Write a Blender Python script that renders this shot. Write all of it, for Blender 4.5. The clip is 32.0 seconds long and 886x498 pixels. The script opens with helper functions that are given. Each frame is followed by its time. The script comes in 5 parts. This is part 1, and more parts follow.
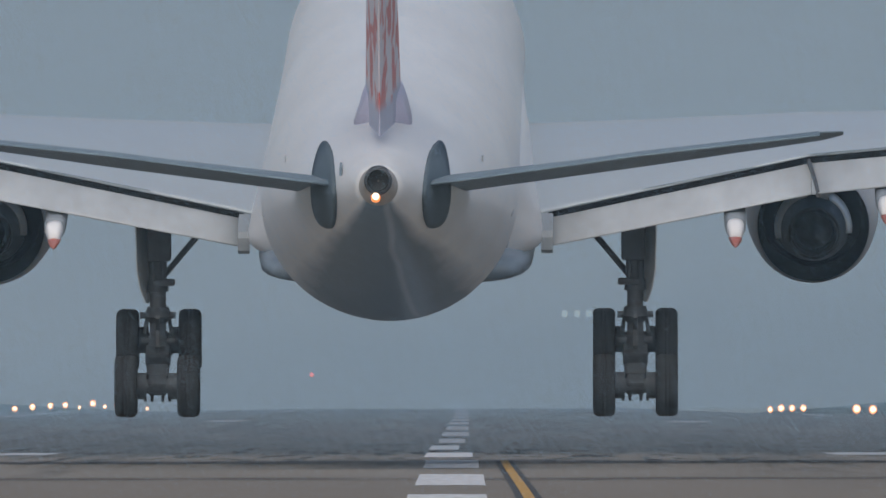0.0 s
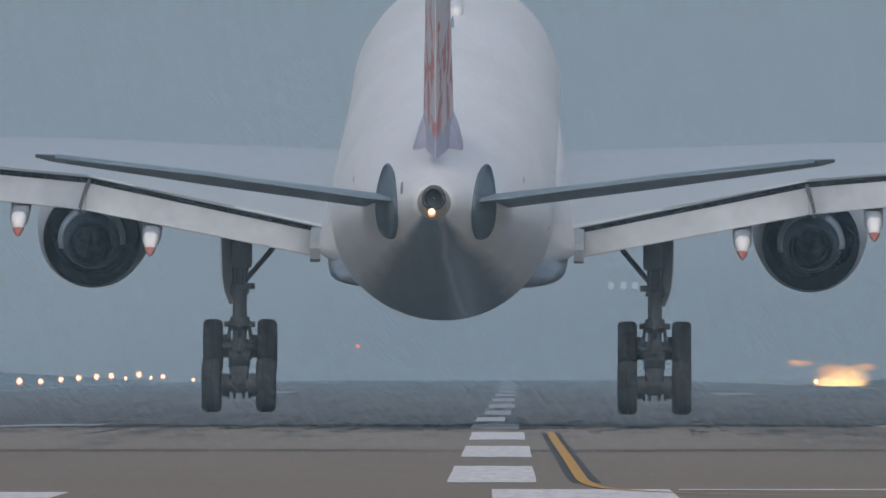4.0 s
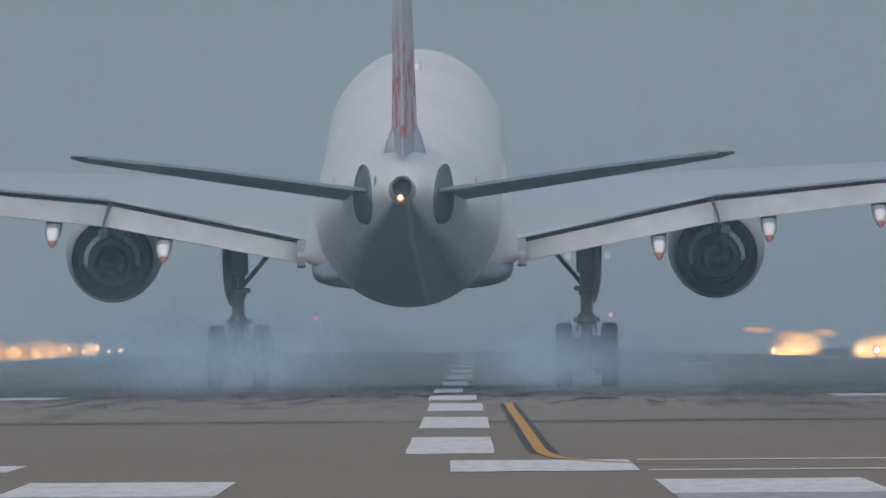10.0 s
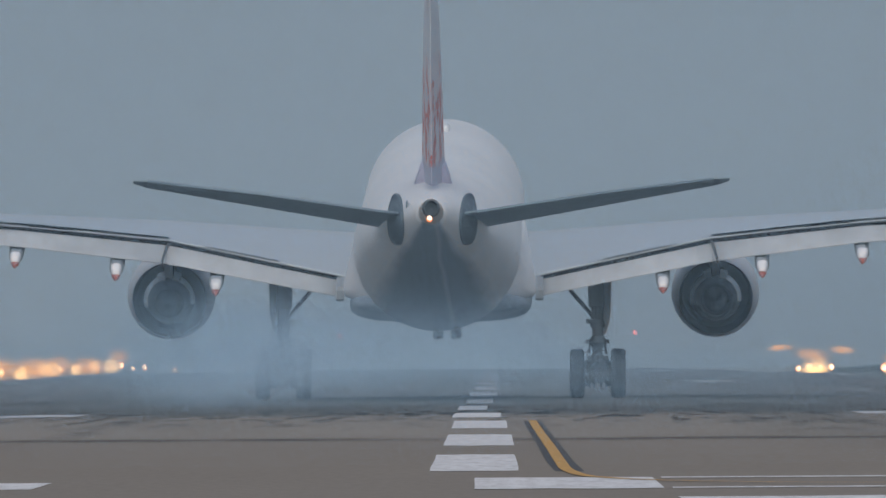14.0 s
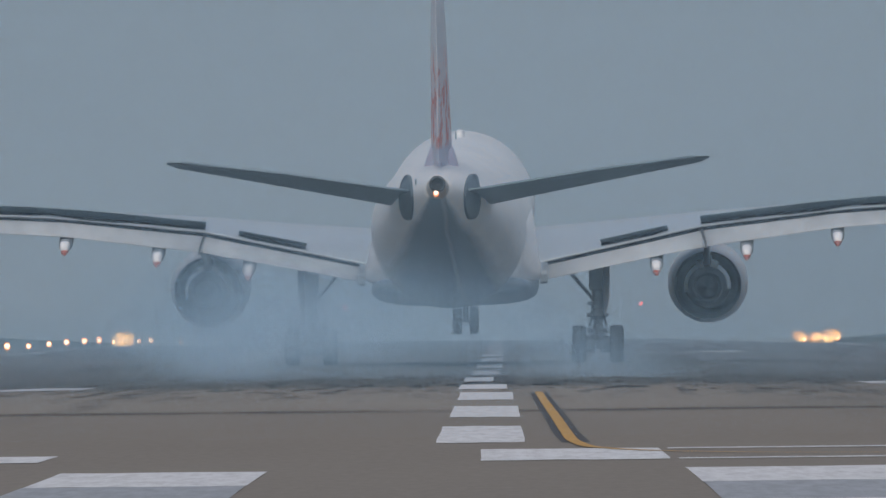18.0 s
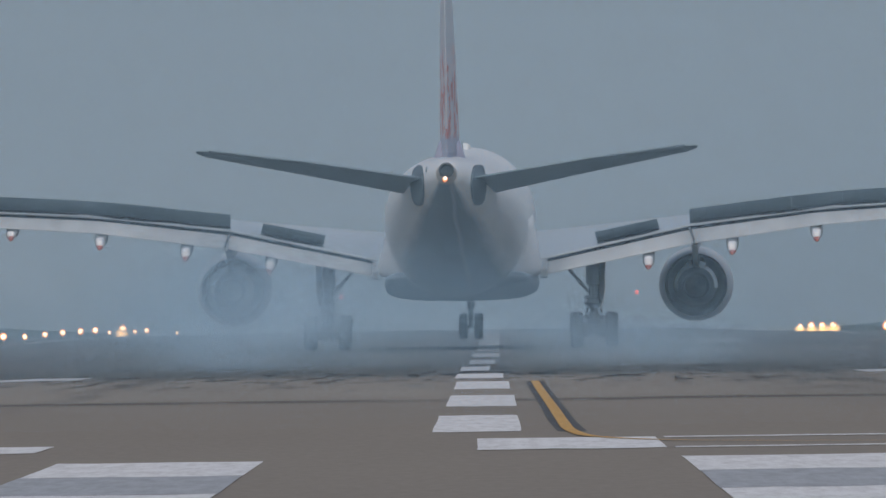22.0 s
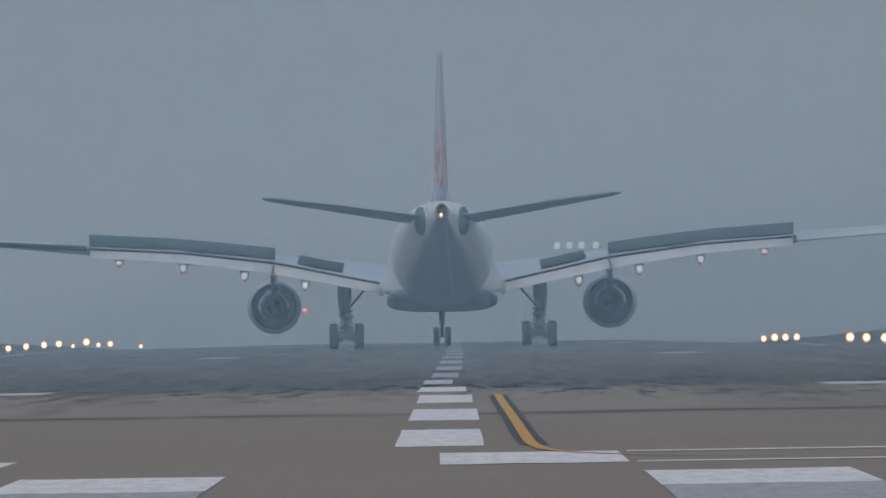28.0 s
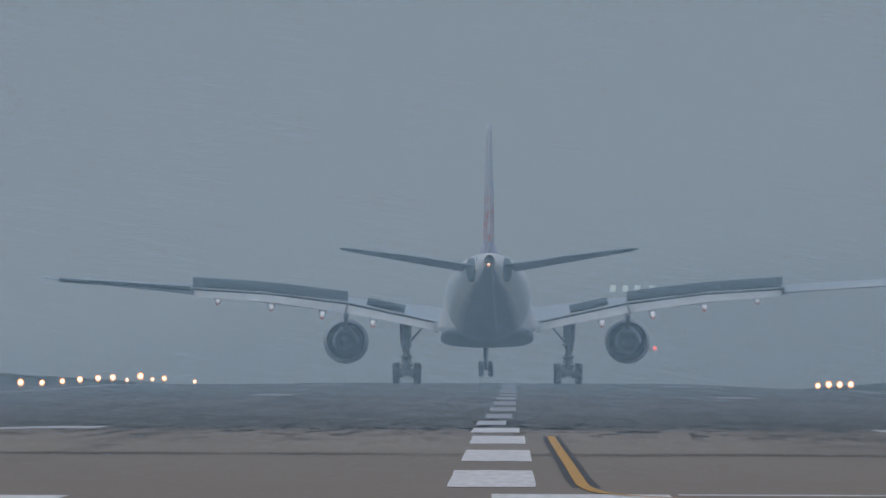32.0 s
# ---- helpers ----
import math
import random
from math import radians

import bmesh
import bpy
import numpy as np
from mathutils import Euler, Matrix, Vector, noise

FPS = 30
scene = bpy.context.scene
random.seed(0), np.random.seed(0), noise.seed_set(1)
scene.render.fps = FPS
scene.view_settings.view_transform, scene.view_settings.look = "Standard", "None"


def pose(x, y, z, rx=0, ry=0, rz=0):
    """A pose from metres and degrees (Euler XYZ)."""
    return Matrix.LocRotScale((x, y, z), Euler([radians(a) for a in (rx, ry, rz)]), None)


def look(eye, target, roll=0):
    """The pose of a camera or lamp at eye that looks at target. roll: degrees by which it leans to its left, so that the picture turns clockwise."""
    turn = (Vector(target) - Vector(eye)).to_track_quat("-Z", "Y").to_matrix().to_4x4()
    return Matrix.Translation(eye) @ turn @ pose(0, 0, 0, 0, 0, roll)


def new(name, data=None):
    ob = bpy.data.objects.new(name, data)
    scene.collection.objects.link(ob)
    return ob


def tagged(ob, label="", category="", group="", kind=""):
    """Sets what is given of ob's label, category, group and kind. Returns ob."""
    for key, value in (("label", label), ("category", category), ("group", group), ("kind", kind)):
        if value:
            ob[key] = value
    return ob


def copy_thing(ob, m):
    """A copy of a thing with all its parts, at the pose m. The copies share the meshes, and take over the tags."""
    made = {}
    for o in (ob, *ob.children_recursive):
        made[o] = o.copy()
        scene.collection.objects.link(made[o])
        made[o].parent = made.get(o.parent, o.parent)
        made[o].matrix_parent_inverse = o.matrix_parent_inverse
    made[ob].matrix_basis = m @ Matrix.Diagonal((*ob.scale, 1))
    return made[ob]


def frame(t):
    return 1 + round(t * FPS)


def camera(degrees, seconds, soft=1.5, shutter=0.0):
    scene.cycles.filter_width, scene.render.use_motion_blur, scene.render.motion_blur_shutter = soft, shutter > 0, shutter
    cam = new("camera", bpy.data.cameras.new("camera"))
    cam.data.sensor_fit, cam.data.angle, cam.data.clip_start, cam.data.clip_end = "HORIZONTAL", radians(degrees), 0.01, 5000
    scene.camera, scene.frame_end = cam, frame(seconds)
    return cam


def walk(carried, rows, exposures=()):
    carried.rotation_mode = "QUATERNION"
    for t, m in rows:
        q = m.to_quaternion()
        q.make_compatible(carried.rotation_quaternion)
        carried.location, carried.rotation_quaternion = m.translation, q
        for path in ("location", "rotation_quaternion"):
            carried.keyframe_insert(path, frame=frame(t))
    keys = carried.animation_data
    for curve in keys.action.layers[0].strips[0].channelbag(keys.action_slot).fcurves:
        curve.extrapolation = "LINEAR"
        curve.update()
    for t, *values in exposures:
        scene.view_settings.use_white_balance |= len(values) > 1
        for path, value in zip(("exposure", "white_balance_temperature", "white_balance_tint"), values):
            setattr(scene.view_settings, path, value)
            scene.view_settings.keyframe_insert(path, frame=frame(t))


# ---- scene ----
LENS = 36000.0          # focal length in picture widths' units of 1568
EYE = (0.0, 0.0, 1.885)
cam = camera(math.degrees(2 * math.atan(784 / LENS)), 32.0, soft=1.5)

# where the level horizon straight down the runway lies, and the camera's lean: seconds, across, down, degrees
VIEW = [
    (0, 818, 672, 0.12), (0.5, 828, 692, 0.12), (1, 850, 660, 0.12), (1.5, 850, 605, 0.12), (2, 864, 571, 0.12),
    (2.5, 899, 564, 0.08), (3, 910, 591, 0.05), (3.5, 906, 628, 0.03), (5.5, 875, 580, -0.03), (6, 866, 573, -0.05),
    (6.5, 864, 557, 0.00), (7, 856, 547, 0.05), (7.5, 849, 548, 0.10), (8, 836, 553, 0.17), (8.5, 822, 556, 0.23),
    (9, 819, 559, 0.30), (9.5, 817, 563, 0.35), (10, 824, 571, 0.40), (10.5, 850, 600, 0.36), (11, 855, 658, 0.33),
    (11.5, 858, 683, 0.29), (12, 858, 657, 0.25), (12.5, 866, 631, 0.25), (13, 875, 622, 0.25), (13.5, 878, 607, 0.30),
    (14, 867, 602, 0.35), (14.5, 856, 591, 0.39), (16.5, 870, 599, 0.57), (17, 875, 584, 0.58), (17.5, 881, 559, 0.59),
    (18, 877, 552, 0.60), (18.5, 869, 541, 0.61), (19, 859, 539, 0.62), (19.5, 855, 534, 0.65), (20, 849, 527, 0.69),
    (20.5, 848, 528, 0.72), (21, 841, 531, 0.75), (21.5, 847, 527, 0.75), (22, 870, 533, 0.75), (22.5, 916, 546, 0.75),
    (23, 928, 554, 0.75), (23.5, 931, 601, 0.72), (24, 929, 607, 0.70), (24.5, 887, 599, 0.88), (25, 890, 561, 1.05),
    (25.5, 827, 569, 1.07), (27.5, 819, 528, 0.95), (28, 805, 554, 0.90), (28.5, 826, 585, 0.84), (29, 820, 568, 1.00),
    (29.5, 790, 582, 1.35), (30, 844, 613, 1.65), (30.5, 815, 654, 1.80), (31, 798, 661, 1.10), (31.5, 770, 625, 0.10),
    (31.6, 899, 628, 0.04), (32, 904, 626, -0.20),
]



def eye_at(t):
    """The camera's stand: it settles a hand's breadth higher while the airliner rolls out."""
    k = min(1.0, max(0.0, (t - 25.5) / 2.0))
    return (EYE[0] + 0.02 * k, EYE[1], EYE[2] + 0.03 * k)


walk(cam, [(t, look(eye_at(t), (eye_at(t)[0] - (hx - 784) / LENS * 1000, EYE[1] + 1000, eye_at(t)[2] + (hy - 441) / LENS * 1000), -lean))
           for t, hx, hy, lean in VIEW],
     exposures=[(0, 0.0, 6500, 10), (25.5, 0.0, 6500, 10), (28, -0.03, 6390, 10), (30, -0.03, 6350, 10), (32, -0.05, 6290, 10)])

# ---- world and sun ----
world = bpy.data.worlds.new("overcast")
scene.world = world
world.use_nodes = True
wn, wl = world.node_tree.nodes, world.node_tree.links
sky = wn.new("ShaderNodeTexSky")
sky.sky_type, sky.sun_disc = "NISHITA", False
sky.sun_elevation, sky.sun_rotation = radians(49), radians(-174)
sky.air_density, sky.dust_density, sky.ozone_density = 1.0, 4.0, 1.0
grey = wn.new("ShaderNodeHueSaturation")
grey.inputs["Saturation"].default_value = 1.0
wl.new(sky.outputs[0], grey.inputs["Color"])
wl.new(grey.outputs[0], wn["Background"].inputs["Color"])
wn["Background"].inputs["Strength"].default_value = 0.098
sun = new("sun", bpy.data.lights.new("sun", "SUN"))
sun.data.energy, sun.data.angle, sun.data.color = 0.55, radians(115), (1.0, 0.99, 0.97)
sun.matrix_world = look((-7, -66, 78), (0, 0, 0))


# ---- materials ----
def nodes_of(name):
    m = bpy.data.materials.new(name)
    m.use_nodes = True
    nt = m.node_tree
    return m, nt, nt.nodes["Principled BSDF"]


def socket(nt, kind, **values):
    n = nt.nodes.new(kind)
    for k, v in values.items():
        n.inputs[k.replace("_", " ")].default_value = v
    return n


def surface(name, base, rough=0.5, metal=0.0, vary=0.12, grain=8.0, blotch=0.6, bump=0.0, stretch=(1, 1, 1), coat=0.0, spec=0.5):
    """A surface with fine grain and broad stains round one base colour."""
    m, nt, b = nodes_of(name)
    co = nt.nodes.new("ShaderNodeTexCoord")
    mp = nt.nodes.new("ShaderNodeMapping")
    mp.inputs["Scale"].default_value = stretch
    nt.links.new(co.outputs["Object"], mp.inputs["Vector"])
    fine = socket(nt, "ShaderNodeTexNoise", Scale=grain, Detail=5.0, Roughness=0.65)
    broad = socket(nt, "ShaderNodeTexNoise", Scale=blotch, Detail=4.0, Roughness=0.6)
    nt.links.new(mp.outputs[0], fine.inputs["Vector"])
    nt.links.new(mp.outputs[0], broad.inputs["Vector"])
    add = nt.nodes.new("ShaderNodeMath")
    add.operation = "ADD"
    nt.links.new(fine.outputs["Fac"], add.inputs[0])
    nt.links.new(broad.outputs["Fac"], add.inputs[1])
    ramp = nt.nodes.new("ShaderNodeMapRange")
    ramp.inputs["From Min"].default_value, ramp.inputs["From Max"].default_value = 0.6, 1.4
    ramp.inputs["To Min"].default_value, ramp.inputs["To Max"].default_value = 1 - vary, 1 + vary
    nt.links.new(add.outputs[0], ramp.inputs["Value"])
    mul = nt.nodes.new("ShaderNodeVectorMath")
    mul.operation = "SCALE"
    mul.inputs[0].default_value = base
    nt.links.new(ramp.outputs[0], mul.inputs["Scale"])
    nt.links.new(mul.outputs[0], b.inputs["Base Color"])
    b.inputs["Roughness"].default_value, b.inputs["Metallic"].default_value = rough, metal
    b.inputs["Coat Weight"].default_value = coat
    b.inputs["Specular IOR Level"].default_value = spec
    if bump:
        bp = socket(nt, "ShaderNodeBump", Strength=bump, Distance=0.01)
        nt.links.new(fine.outputs["Fac"], bp.inputs["Height"])
        nt.links.new(bp.outputs[0], b.inputs["Normal"])
    return m


def glow(name, colour, strength):
    m, nt, b = nodes_of(name)
    b.inputs["Base Color"].default_value = (*colour, 1)
    b.inputs["Emission Color"].default_value = (*colour, 1)
    b.inputs["Emission Strength"].default_value = strength
    return m


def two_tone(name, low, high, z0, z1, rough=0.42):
    """A surface that changes from one colour to another at a height on its thing, with faint dirt."""
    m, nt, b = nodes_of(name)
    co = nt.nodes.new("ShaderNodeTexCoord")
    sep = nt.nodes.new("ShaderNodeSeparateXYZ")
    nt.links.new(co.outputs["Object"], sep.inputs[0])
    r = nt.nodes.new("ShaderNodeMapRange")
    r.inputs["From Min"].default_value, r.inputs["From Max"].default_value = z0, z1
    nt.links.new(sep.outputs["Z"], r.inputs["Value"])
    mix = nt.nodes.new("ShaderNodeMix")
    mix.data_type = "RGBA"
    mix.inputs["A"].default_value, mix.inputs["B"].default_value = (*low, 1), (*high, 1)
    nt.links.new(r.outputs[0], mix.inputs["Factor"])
    nz = socket(nt, "ShaderNodeTexNoise", Scale=1.4, Detail=5.0, Roughness=0.6)
    nt.links.new(co.outputs["Object"], nz.inputs["Vector"])
    dirt = nt.nodes.new("ShaderNodeMapRange")
    for k, v in (("From Min", 0.3), ("From Max", 0.7), ("To Min", 0.88), ("To Max", 1.08)):
        dirt.inputs[k].default_value = v
    nt.links.new(nz.outputs["Fac"], dirt.inputs["Value"])
    sc = nt.nodes.new("ShaderNodeVectorMath")
    sc.operation = "SCALE"
    nt.links.new(mix.outputs["Result"], sc.inputs[0])
    nt.links.new(dirt.outputs[0], sc.inputs["Scale"])
    nt.links.new(sc.outputs[0], b.inputs["Base Color"])
    b.inputs["Roughness"].default_value = rough
    return m


WHITE = surface("white_paint", (0.485, 0.55, 0.59), 0.35, vary=0.05, grain=1.5, blotch=0.25, coat=0.3)
GREY_PAINT = surface("grey_paint", (0.52, 0.54, 0.56), 0.42, vary=0.08, grain=1.2, blotch=0.3)
FLAP_PAINT = surface("flap_paint", (0.52, 0.56, 0.58), 0.45, vary=0.2, grain=1.6, blotch=0.4, stretch=(1, 0.3, 1))
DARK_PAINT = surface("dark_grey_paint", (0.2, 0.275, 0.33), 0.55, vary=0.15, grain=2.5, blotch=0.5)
# near-black: shade under wing edge, spoilers and ailerons, painted as a colour
UNDER_SHADE = surface("under_shade", (0.012, 0.016, 0.02), 0.8, vary=0.25, grain=3.0, spec=0.1)
TYRE = surface("tyre_rubber", (0.035, 0.042, 0.048), 0.85, vary=0.3, grain=6.0, bump=0.2)
STEEL = surface("gear_steel", (0.1, 0.112, 0.122), 0.5, metal=0.2, vary=0.2, grain=5.0)
GEAR_DARK = surface("gear_grime", (0.07, 0.085, 0.098), 0.65, metal=0.1, vary=0.3, grain=6.0)
CORE = surface("core_metal", (0.035, 0.05, 0.06), 0.55, metal=0.1, vary=0.2, grain=4.0)
# fairing grey, darker towards the bottom
BELLY = two_tone("belly_fairing_grey", (0.18, 0.25, 0.32), (0.32, 0.39, 0.45), 2.9, 3.7)
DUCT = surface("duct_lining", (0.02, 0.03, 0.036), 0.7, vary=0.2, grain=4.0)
LIT_PATCH_METAL = surface("lit_patch_metal", (0.72, 0.77, 0.79), 0.5, metal=0.85, vary=0.2, grain=3.0)
COWL = surface("core_cowl_metal", (0.075, 0.105, 0.125), 0.5, metal=0.7, vary=0.2, grain=4.0)
HOT = surface("burnt_metal", (0.07, 0.085, 0.098), 0.55, metal=0.4, vary=0.3, grain=3.0)
RED_TIP = surface("red_paint", (0.42, 0.15, 0.125), 0.4, vary=0.15, grain=3.0)
SHELL = surface("fairing_grey", (0.3, 0.34, 0.37), 0.5, vary=0.12, grain=2.0)
HIGHLIGHT_METAL = surface("highlight_metal", (0.72, 0.77, 0.79), 0.5, metal=0.85, vary=0.2, grain=3.0)
SLEEVE = surface("stained_sleeve_metal", (0.46, 0.44, 0.41), 0.5, metal=0.2, vary=0.3, grain=4.0)
PLATE = surface("scuff_plate", (0.125, 0.17, 0.205), 0.7, vary=0.2, grain=2.5, spec=0.25)
ROOT_WHITE = surface("fairing_white", (0.88, 0.89, 0.9), 0.3, vary=0.05, grain=1.5, blotch=0.3, coat=0.2)
LILAC = surface("lilac_paint", (0.5, 0.5, 0.64), 0.4, vary=0.08, grain=2.0)
NAV = glow("nav_light", (1.0, 0.72, 0.52), 2.2)
NAV_HALO = glow("nav_halo", (1.0, 0.3, 0.08), 0.55)
RED_LIGHT = glow("red_light", (0.95, 0.2, 0.17), 1.1)


# ---- mesh helpers ----
def part(name, bm, material, parent=None, label=""):
    me = bpy.data.meshes.new(name)
    bmesh.ops.recalc_face_normals(bm, faces=bm.faces)
    bm.to_mesh(me)
    bm.free()
    for mat in (material if isinstance(material, (list, tuple)) else [material]):
        me.materials.append(mat)
    ob = new(name, me)
    if parent is not None:
        ob.parent = parent
    if label:
        ob["label"] = label
    return ob


def smooth(bm, angle=40):
    for f in bm.faces:
        f.smooth = True
    for e in bm.edges:
        if len(e.link_faces) == 2 and e.calc_face_angle(0) > radians(angle):
            e.smooth = False
    return bm


def loft(rings, closed=True, caps=True):
    """A skin through rings of equal length."""
    bm = bmesh.new()
    vs = [[bm.verts.new(p) for p in ring] for ring in rings]
    n = len(rings[0])
    for a, b in zip(vs, vs[1:]):
        for i in range(n if closed else n - 1):
            j = (i + 1) % n
            bm.faces.new((a[i], a[j], b[j], b[i]))
    if caps and closed:
        bm.faces.new(vs[0][::-1])
        bm.faces.new(vs[-1])
    return bm


def box(bm, cx, cy, cz, sx, sy, sz, rot=None, bevel=0.0):
    m = Matrix.Translation((cx, cy, cz)) @ (rot or Matrix()) @ Matrix.Diagonal((sx, sy, sz, 1))
    g = bmesh.ops.create_cube(bm, size=1.0, matrix=m)
    if bevel:
        es = list({e for v in g["verts"] for e in v.link_edges})
        bmesh.ops.bevel(bm, geom=es, offset=bevel, segments=2, affect="EDGES", profile=0.6)
    return bm


def tube(bm, a, b, ra, rb=None, n=14, caps=True):
    a, b = Vector(a), Vector(b)
    rb = ra if rb is None else rb
    q = (b - a).to_track_quat("Z", "Y").to_matrix().to_4x4()
    m = Matrix.Translation((a + b) / 2) @ q
    bmesh.ops.create_cone(bm, cap_ends=caps, segments=n, radius1=ra, radius2=rb, depth=(b - a).length, matrix=m)
    return bm


def lathe(profile, n=32, axis="Y", caps=False):
    """A body turned round an axis: (along, radius) pairs."""
    rings = []
    for y, r in profile:
        ring = []
        for i in range(n):
            a = 2 * math.pi * i / n
            c, s = r * math.cos(a), r * math.sin(a)
            ring.append((c, y, s) if axis == "Y" else (y, c, s))
        rings.append(ring)
    return loft(rings, True, caps)


def lerp_table(table, x):
    return [float(np.interp(x, [r[0] for r in table], [r[k] for r in table])) for k in range(1, len(table[0]))]


# ---- ground and runway ----
def level(y):
    """The height of the ground along the runway: flat, a shallow dip, then falling away past a crest."""
    d = max(0.0, y - 1150)
    dip = float(np.interp(y, (470, 523, 593, 663, 733, 860), (0, 0.06, 0.11, 0.13, 0.09, 0)))
    return -dip - 2.15e-6 * (d * d if d < 620 else 620 * 620 + 1240 * (d - 620) * 0.8)


def crown(x, y):
    """How far the pavement falls from its middle towards its edges."""
    side = min(1.0, max(0.0, (abs(x) - 12) / 16))
    if x < 0:
        return side * 0.42 * (1 - 0.85 * min(1.0, max(0.0, (y - 1300) / 400)))
    return side * (0.7 - 0.35 * min(1.0, max(0.0, (y - 1600) / 150)))


STEPS = [-60, 0, 60, 120, 160, 200] + list(range(220, 620, 20)) + list(range(620, 1150, 30)) + list(range(1150, 2100, 25)) + [2200, 2400, 2700, 3000, 3500, 4000, 4500, 4950]


def sheet(name, xs, y0, y1, lift, mat):
    """A sheet that follows the ground's height."""
    ys = [y0] + [y for y in STEPS if y0 < y < y1] + [y1]
    cols = len(xs) - 1
    bm = bmesh.new()
    grid = [[bm.verts.new((x, y, level(y) - crown(x, y) + lift)) for x in xs] for y in ys]
    for a, b in zip(grid, grid[1:]):
        for i in range(cols):
            bm.faces.new((a[i], a[i + 1], b[i + 1], b[i]))
    return part(name, bm, mat)


def ground_material():
    m, nt, b = nodes_of("dry_grass")
    co = nt.nodes.new("ShaderNodeTexCoord")
    n1 = socket(nt, "ShaderNodeTexNoise", Scale=0.02, Detail=6.0)
    n2 = socket(nt, "ShaderNodeTexNoise", Scale=1.2, Detail=4.0)
    nt.links.new(co.outputs["Object"], n1.inputs["Vector"])
    nt.links.new(co.outputs["Object"], n2.inputs["Vector"])
    mix = nt.nodes.new("ShaderNodeMix")
    mix.data_type = "RGBA"
    mix.inputs["A"].default_value, mix.inputs["B"].default_value = (0.07, 0.085, 0.06, 1), (0.12, 0.115, 0.08, 1)
    nt.links.new(n1.outputs["Fac"], mix.inputs["Factor"])
    nt.links.new(mix.outputs["Result"], b.inputs["Base Color"])
    b.inputs["Roughness"].default_value = 0.95
    return m


def runway_material():
    """Brown-grey near pavement, tar seams, then rubber-blackened asphalt in the touchdown zone."""
    m, nt, b = nodes_of("runway_pavement")
    L = nt.links.new
    co = nt.nodes.new("ShaderNodeTexCoord")
    sep = nt.nodes.new("ShaderNodeSeparateXYZ")
    L(co.outputs["Object"], sep.inputs[0])

    def noise_tex(sx, sy, scale, detail=5.0, rough=0.6):
        mp = nt.nodes.new("ShaderNodeMapping")
        mp.inputs["Scale"].default_value = (sx, sy, 1)
        L(co.outputs["Object"], mp.inputs["Vector"])
        n = socket(nt, "ShaderNodeTexNoise", Scale=scale, Detail=detail, Roughness=rough)
        L(mp.outputs[0], n.inputs["Vector"])
        return n.outputs["Fac"]

    def mapped(src, a, bb, lo=0.0, hi=1.0):
        r = nt.nodes.new("ShaderNodeMapRange")
        for k, v in (("From Min", a), ("From Max", bb), ("To Min", lo), ("To Max", hi)):
            r.inputs[k].default_value = v
        L(src, r.inputs["Value"])
        return r.outputs[0]

    def math2(op, a, bb):
        n = nt.nodes.new("ShaderNodeMath")
        n.operation = op
        for i, v in enumerate((a, bb)):
            if isinstance(v, float):
                n.inputs[i].default_value = v
            else:
                L(v, n.inputs[i])
        return n.outputs[0]

    def mixed(fac, a, bb):
        x = nt.nodes.new("ShaderNodeMix")
        x.data_type = "RGBA"
        L(fac, x.inputs["Factor"])
        for k, v in (("A", a), ("B", bb)):
            if isinstance(v, tuple):
                x.inputs[k].default_value = v
            else:
                L(v, x.inputs[k])
        return x.outputs["Result"]

    def band(src, centre, width):
        return mapped(math2("ABSOLUTE", math2("SUBTRACT", src, centre), 0.0), width, width * 0.3)

    wobble = math2("MULTIPLY", math2("SUBTRACT", noise_tex(0.09, 0.004, 1.0), 0.5), 55.0)
    ragged = math2("MULTIPLY", math2("SUBTRACT", noise_tex(1.4, 0.02, 1.0, 3.0), 0.5), 90.0)
    along = math2("ADD", math2("ADD", sep.outputs["Y"], math2("MULTIPLY", wobble, 0.5)), ragged)
    across = math2("ADD", sep.outputs["X"], math2("MULTIPLY", math2("SUBTRACT", noise_tex(0.3, 0.02, 1.0), 0.5), 1.6))
    streak = noise_tex(1.6, 0.02, 1.0)
    patch = noise_tex(0.22, 0.016, 1.0, 4.0, 0.5)
    base = mixed(patch, (0.216, 0.194, 0.165, 1), (0.252, 0.227, 0.194, 1))
    far = mixed(patch, (0.212, 0.193, 0.165, 1), (0.305, 0.278, 0.24, 1))
    col = mixed(mapped(math2("ADD", sep.outputs["Y"], math2("MULTIPLY", wobble, 0.35)), 384.0, 396.0), base, far)
    thick = mixed(streak, (0.074, 0.082, 0.083, 1), (0.142, 0.15, 0.148, 1))
    thin = mixed(mapped(noise_tex(0.5, 0.012, 1.0, 5.0, 0.65), 0.35, 0.65), (0.088, 0.094, 0.092, 1), (0.182, 0.19, 0.186, 1))
    dark = mixed(mapped(along, 560.0, 800.0), thick, thin)
    blots = mapped(noise_tex(0.8, 0.03, 1.0, 6.0, 0.7), 0.48, 0.62)
    zone = mapped(along, 480.0, 545.0)
    zone = math2("MAXIMUM", math2("MULTIPLY", zone, zone), math2("MULTIPLY", blots, mapped(along, 425.0, 530.0, 0.0, 0.7)))
    col = mixed(zone, col, dark)
    # scrubbed rubber in ragged blots, and dark tracks along both sides
    spots = math2("MULTIPLY", mapped(noise_tex(1.7, 0.036, 1.0, 2.5, 0.5), 0.53, 0.58), math2("MULTIPLY", mapped(along, 430.0, 505.0), mapped(along, 680.0, 560.0, 0.1, 1.0)))
    spots = math2("MULTIPLY", spots, mapped(noise_tex(0.16, 0.012, 1.0, 3.0), 0.38, 0.54, 0.4, 1.0))
    col = mixed(spots, col, (0.014, 0.018, 0.02, 1))
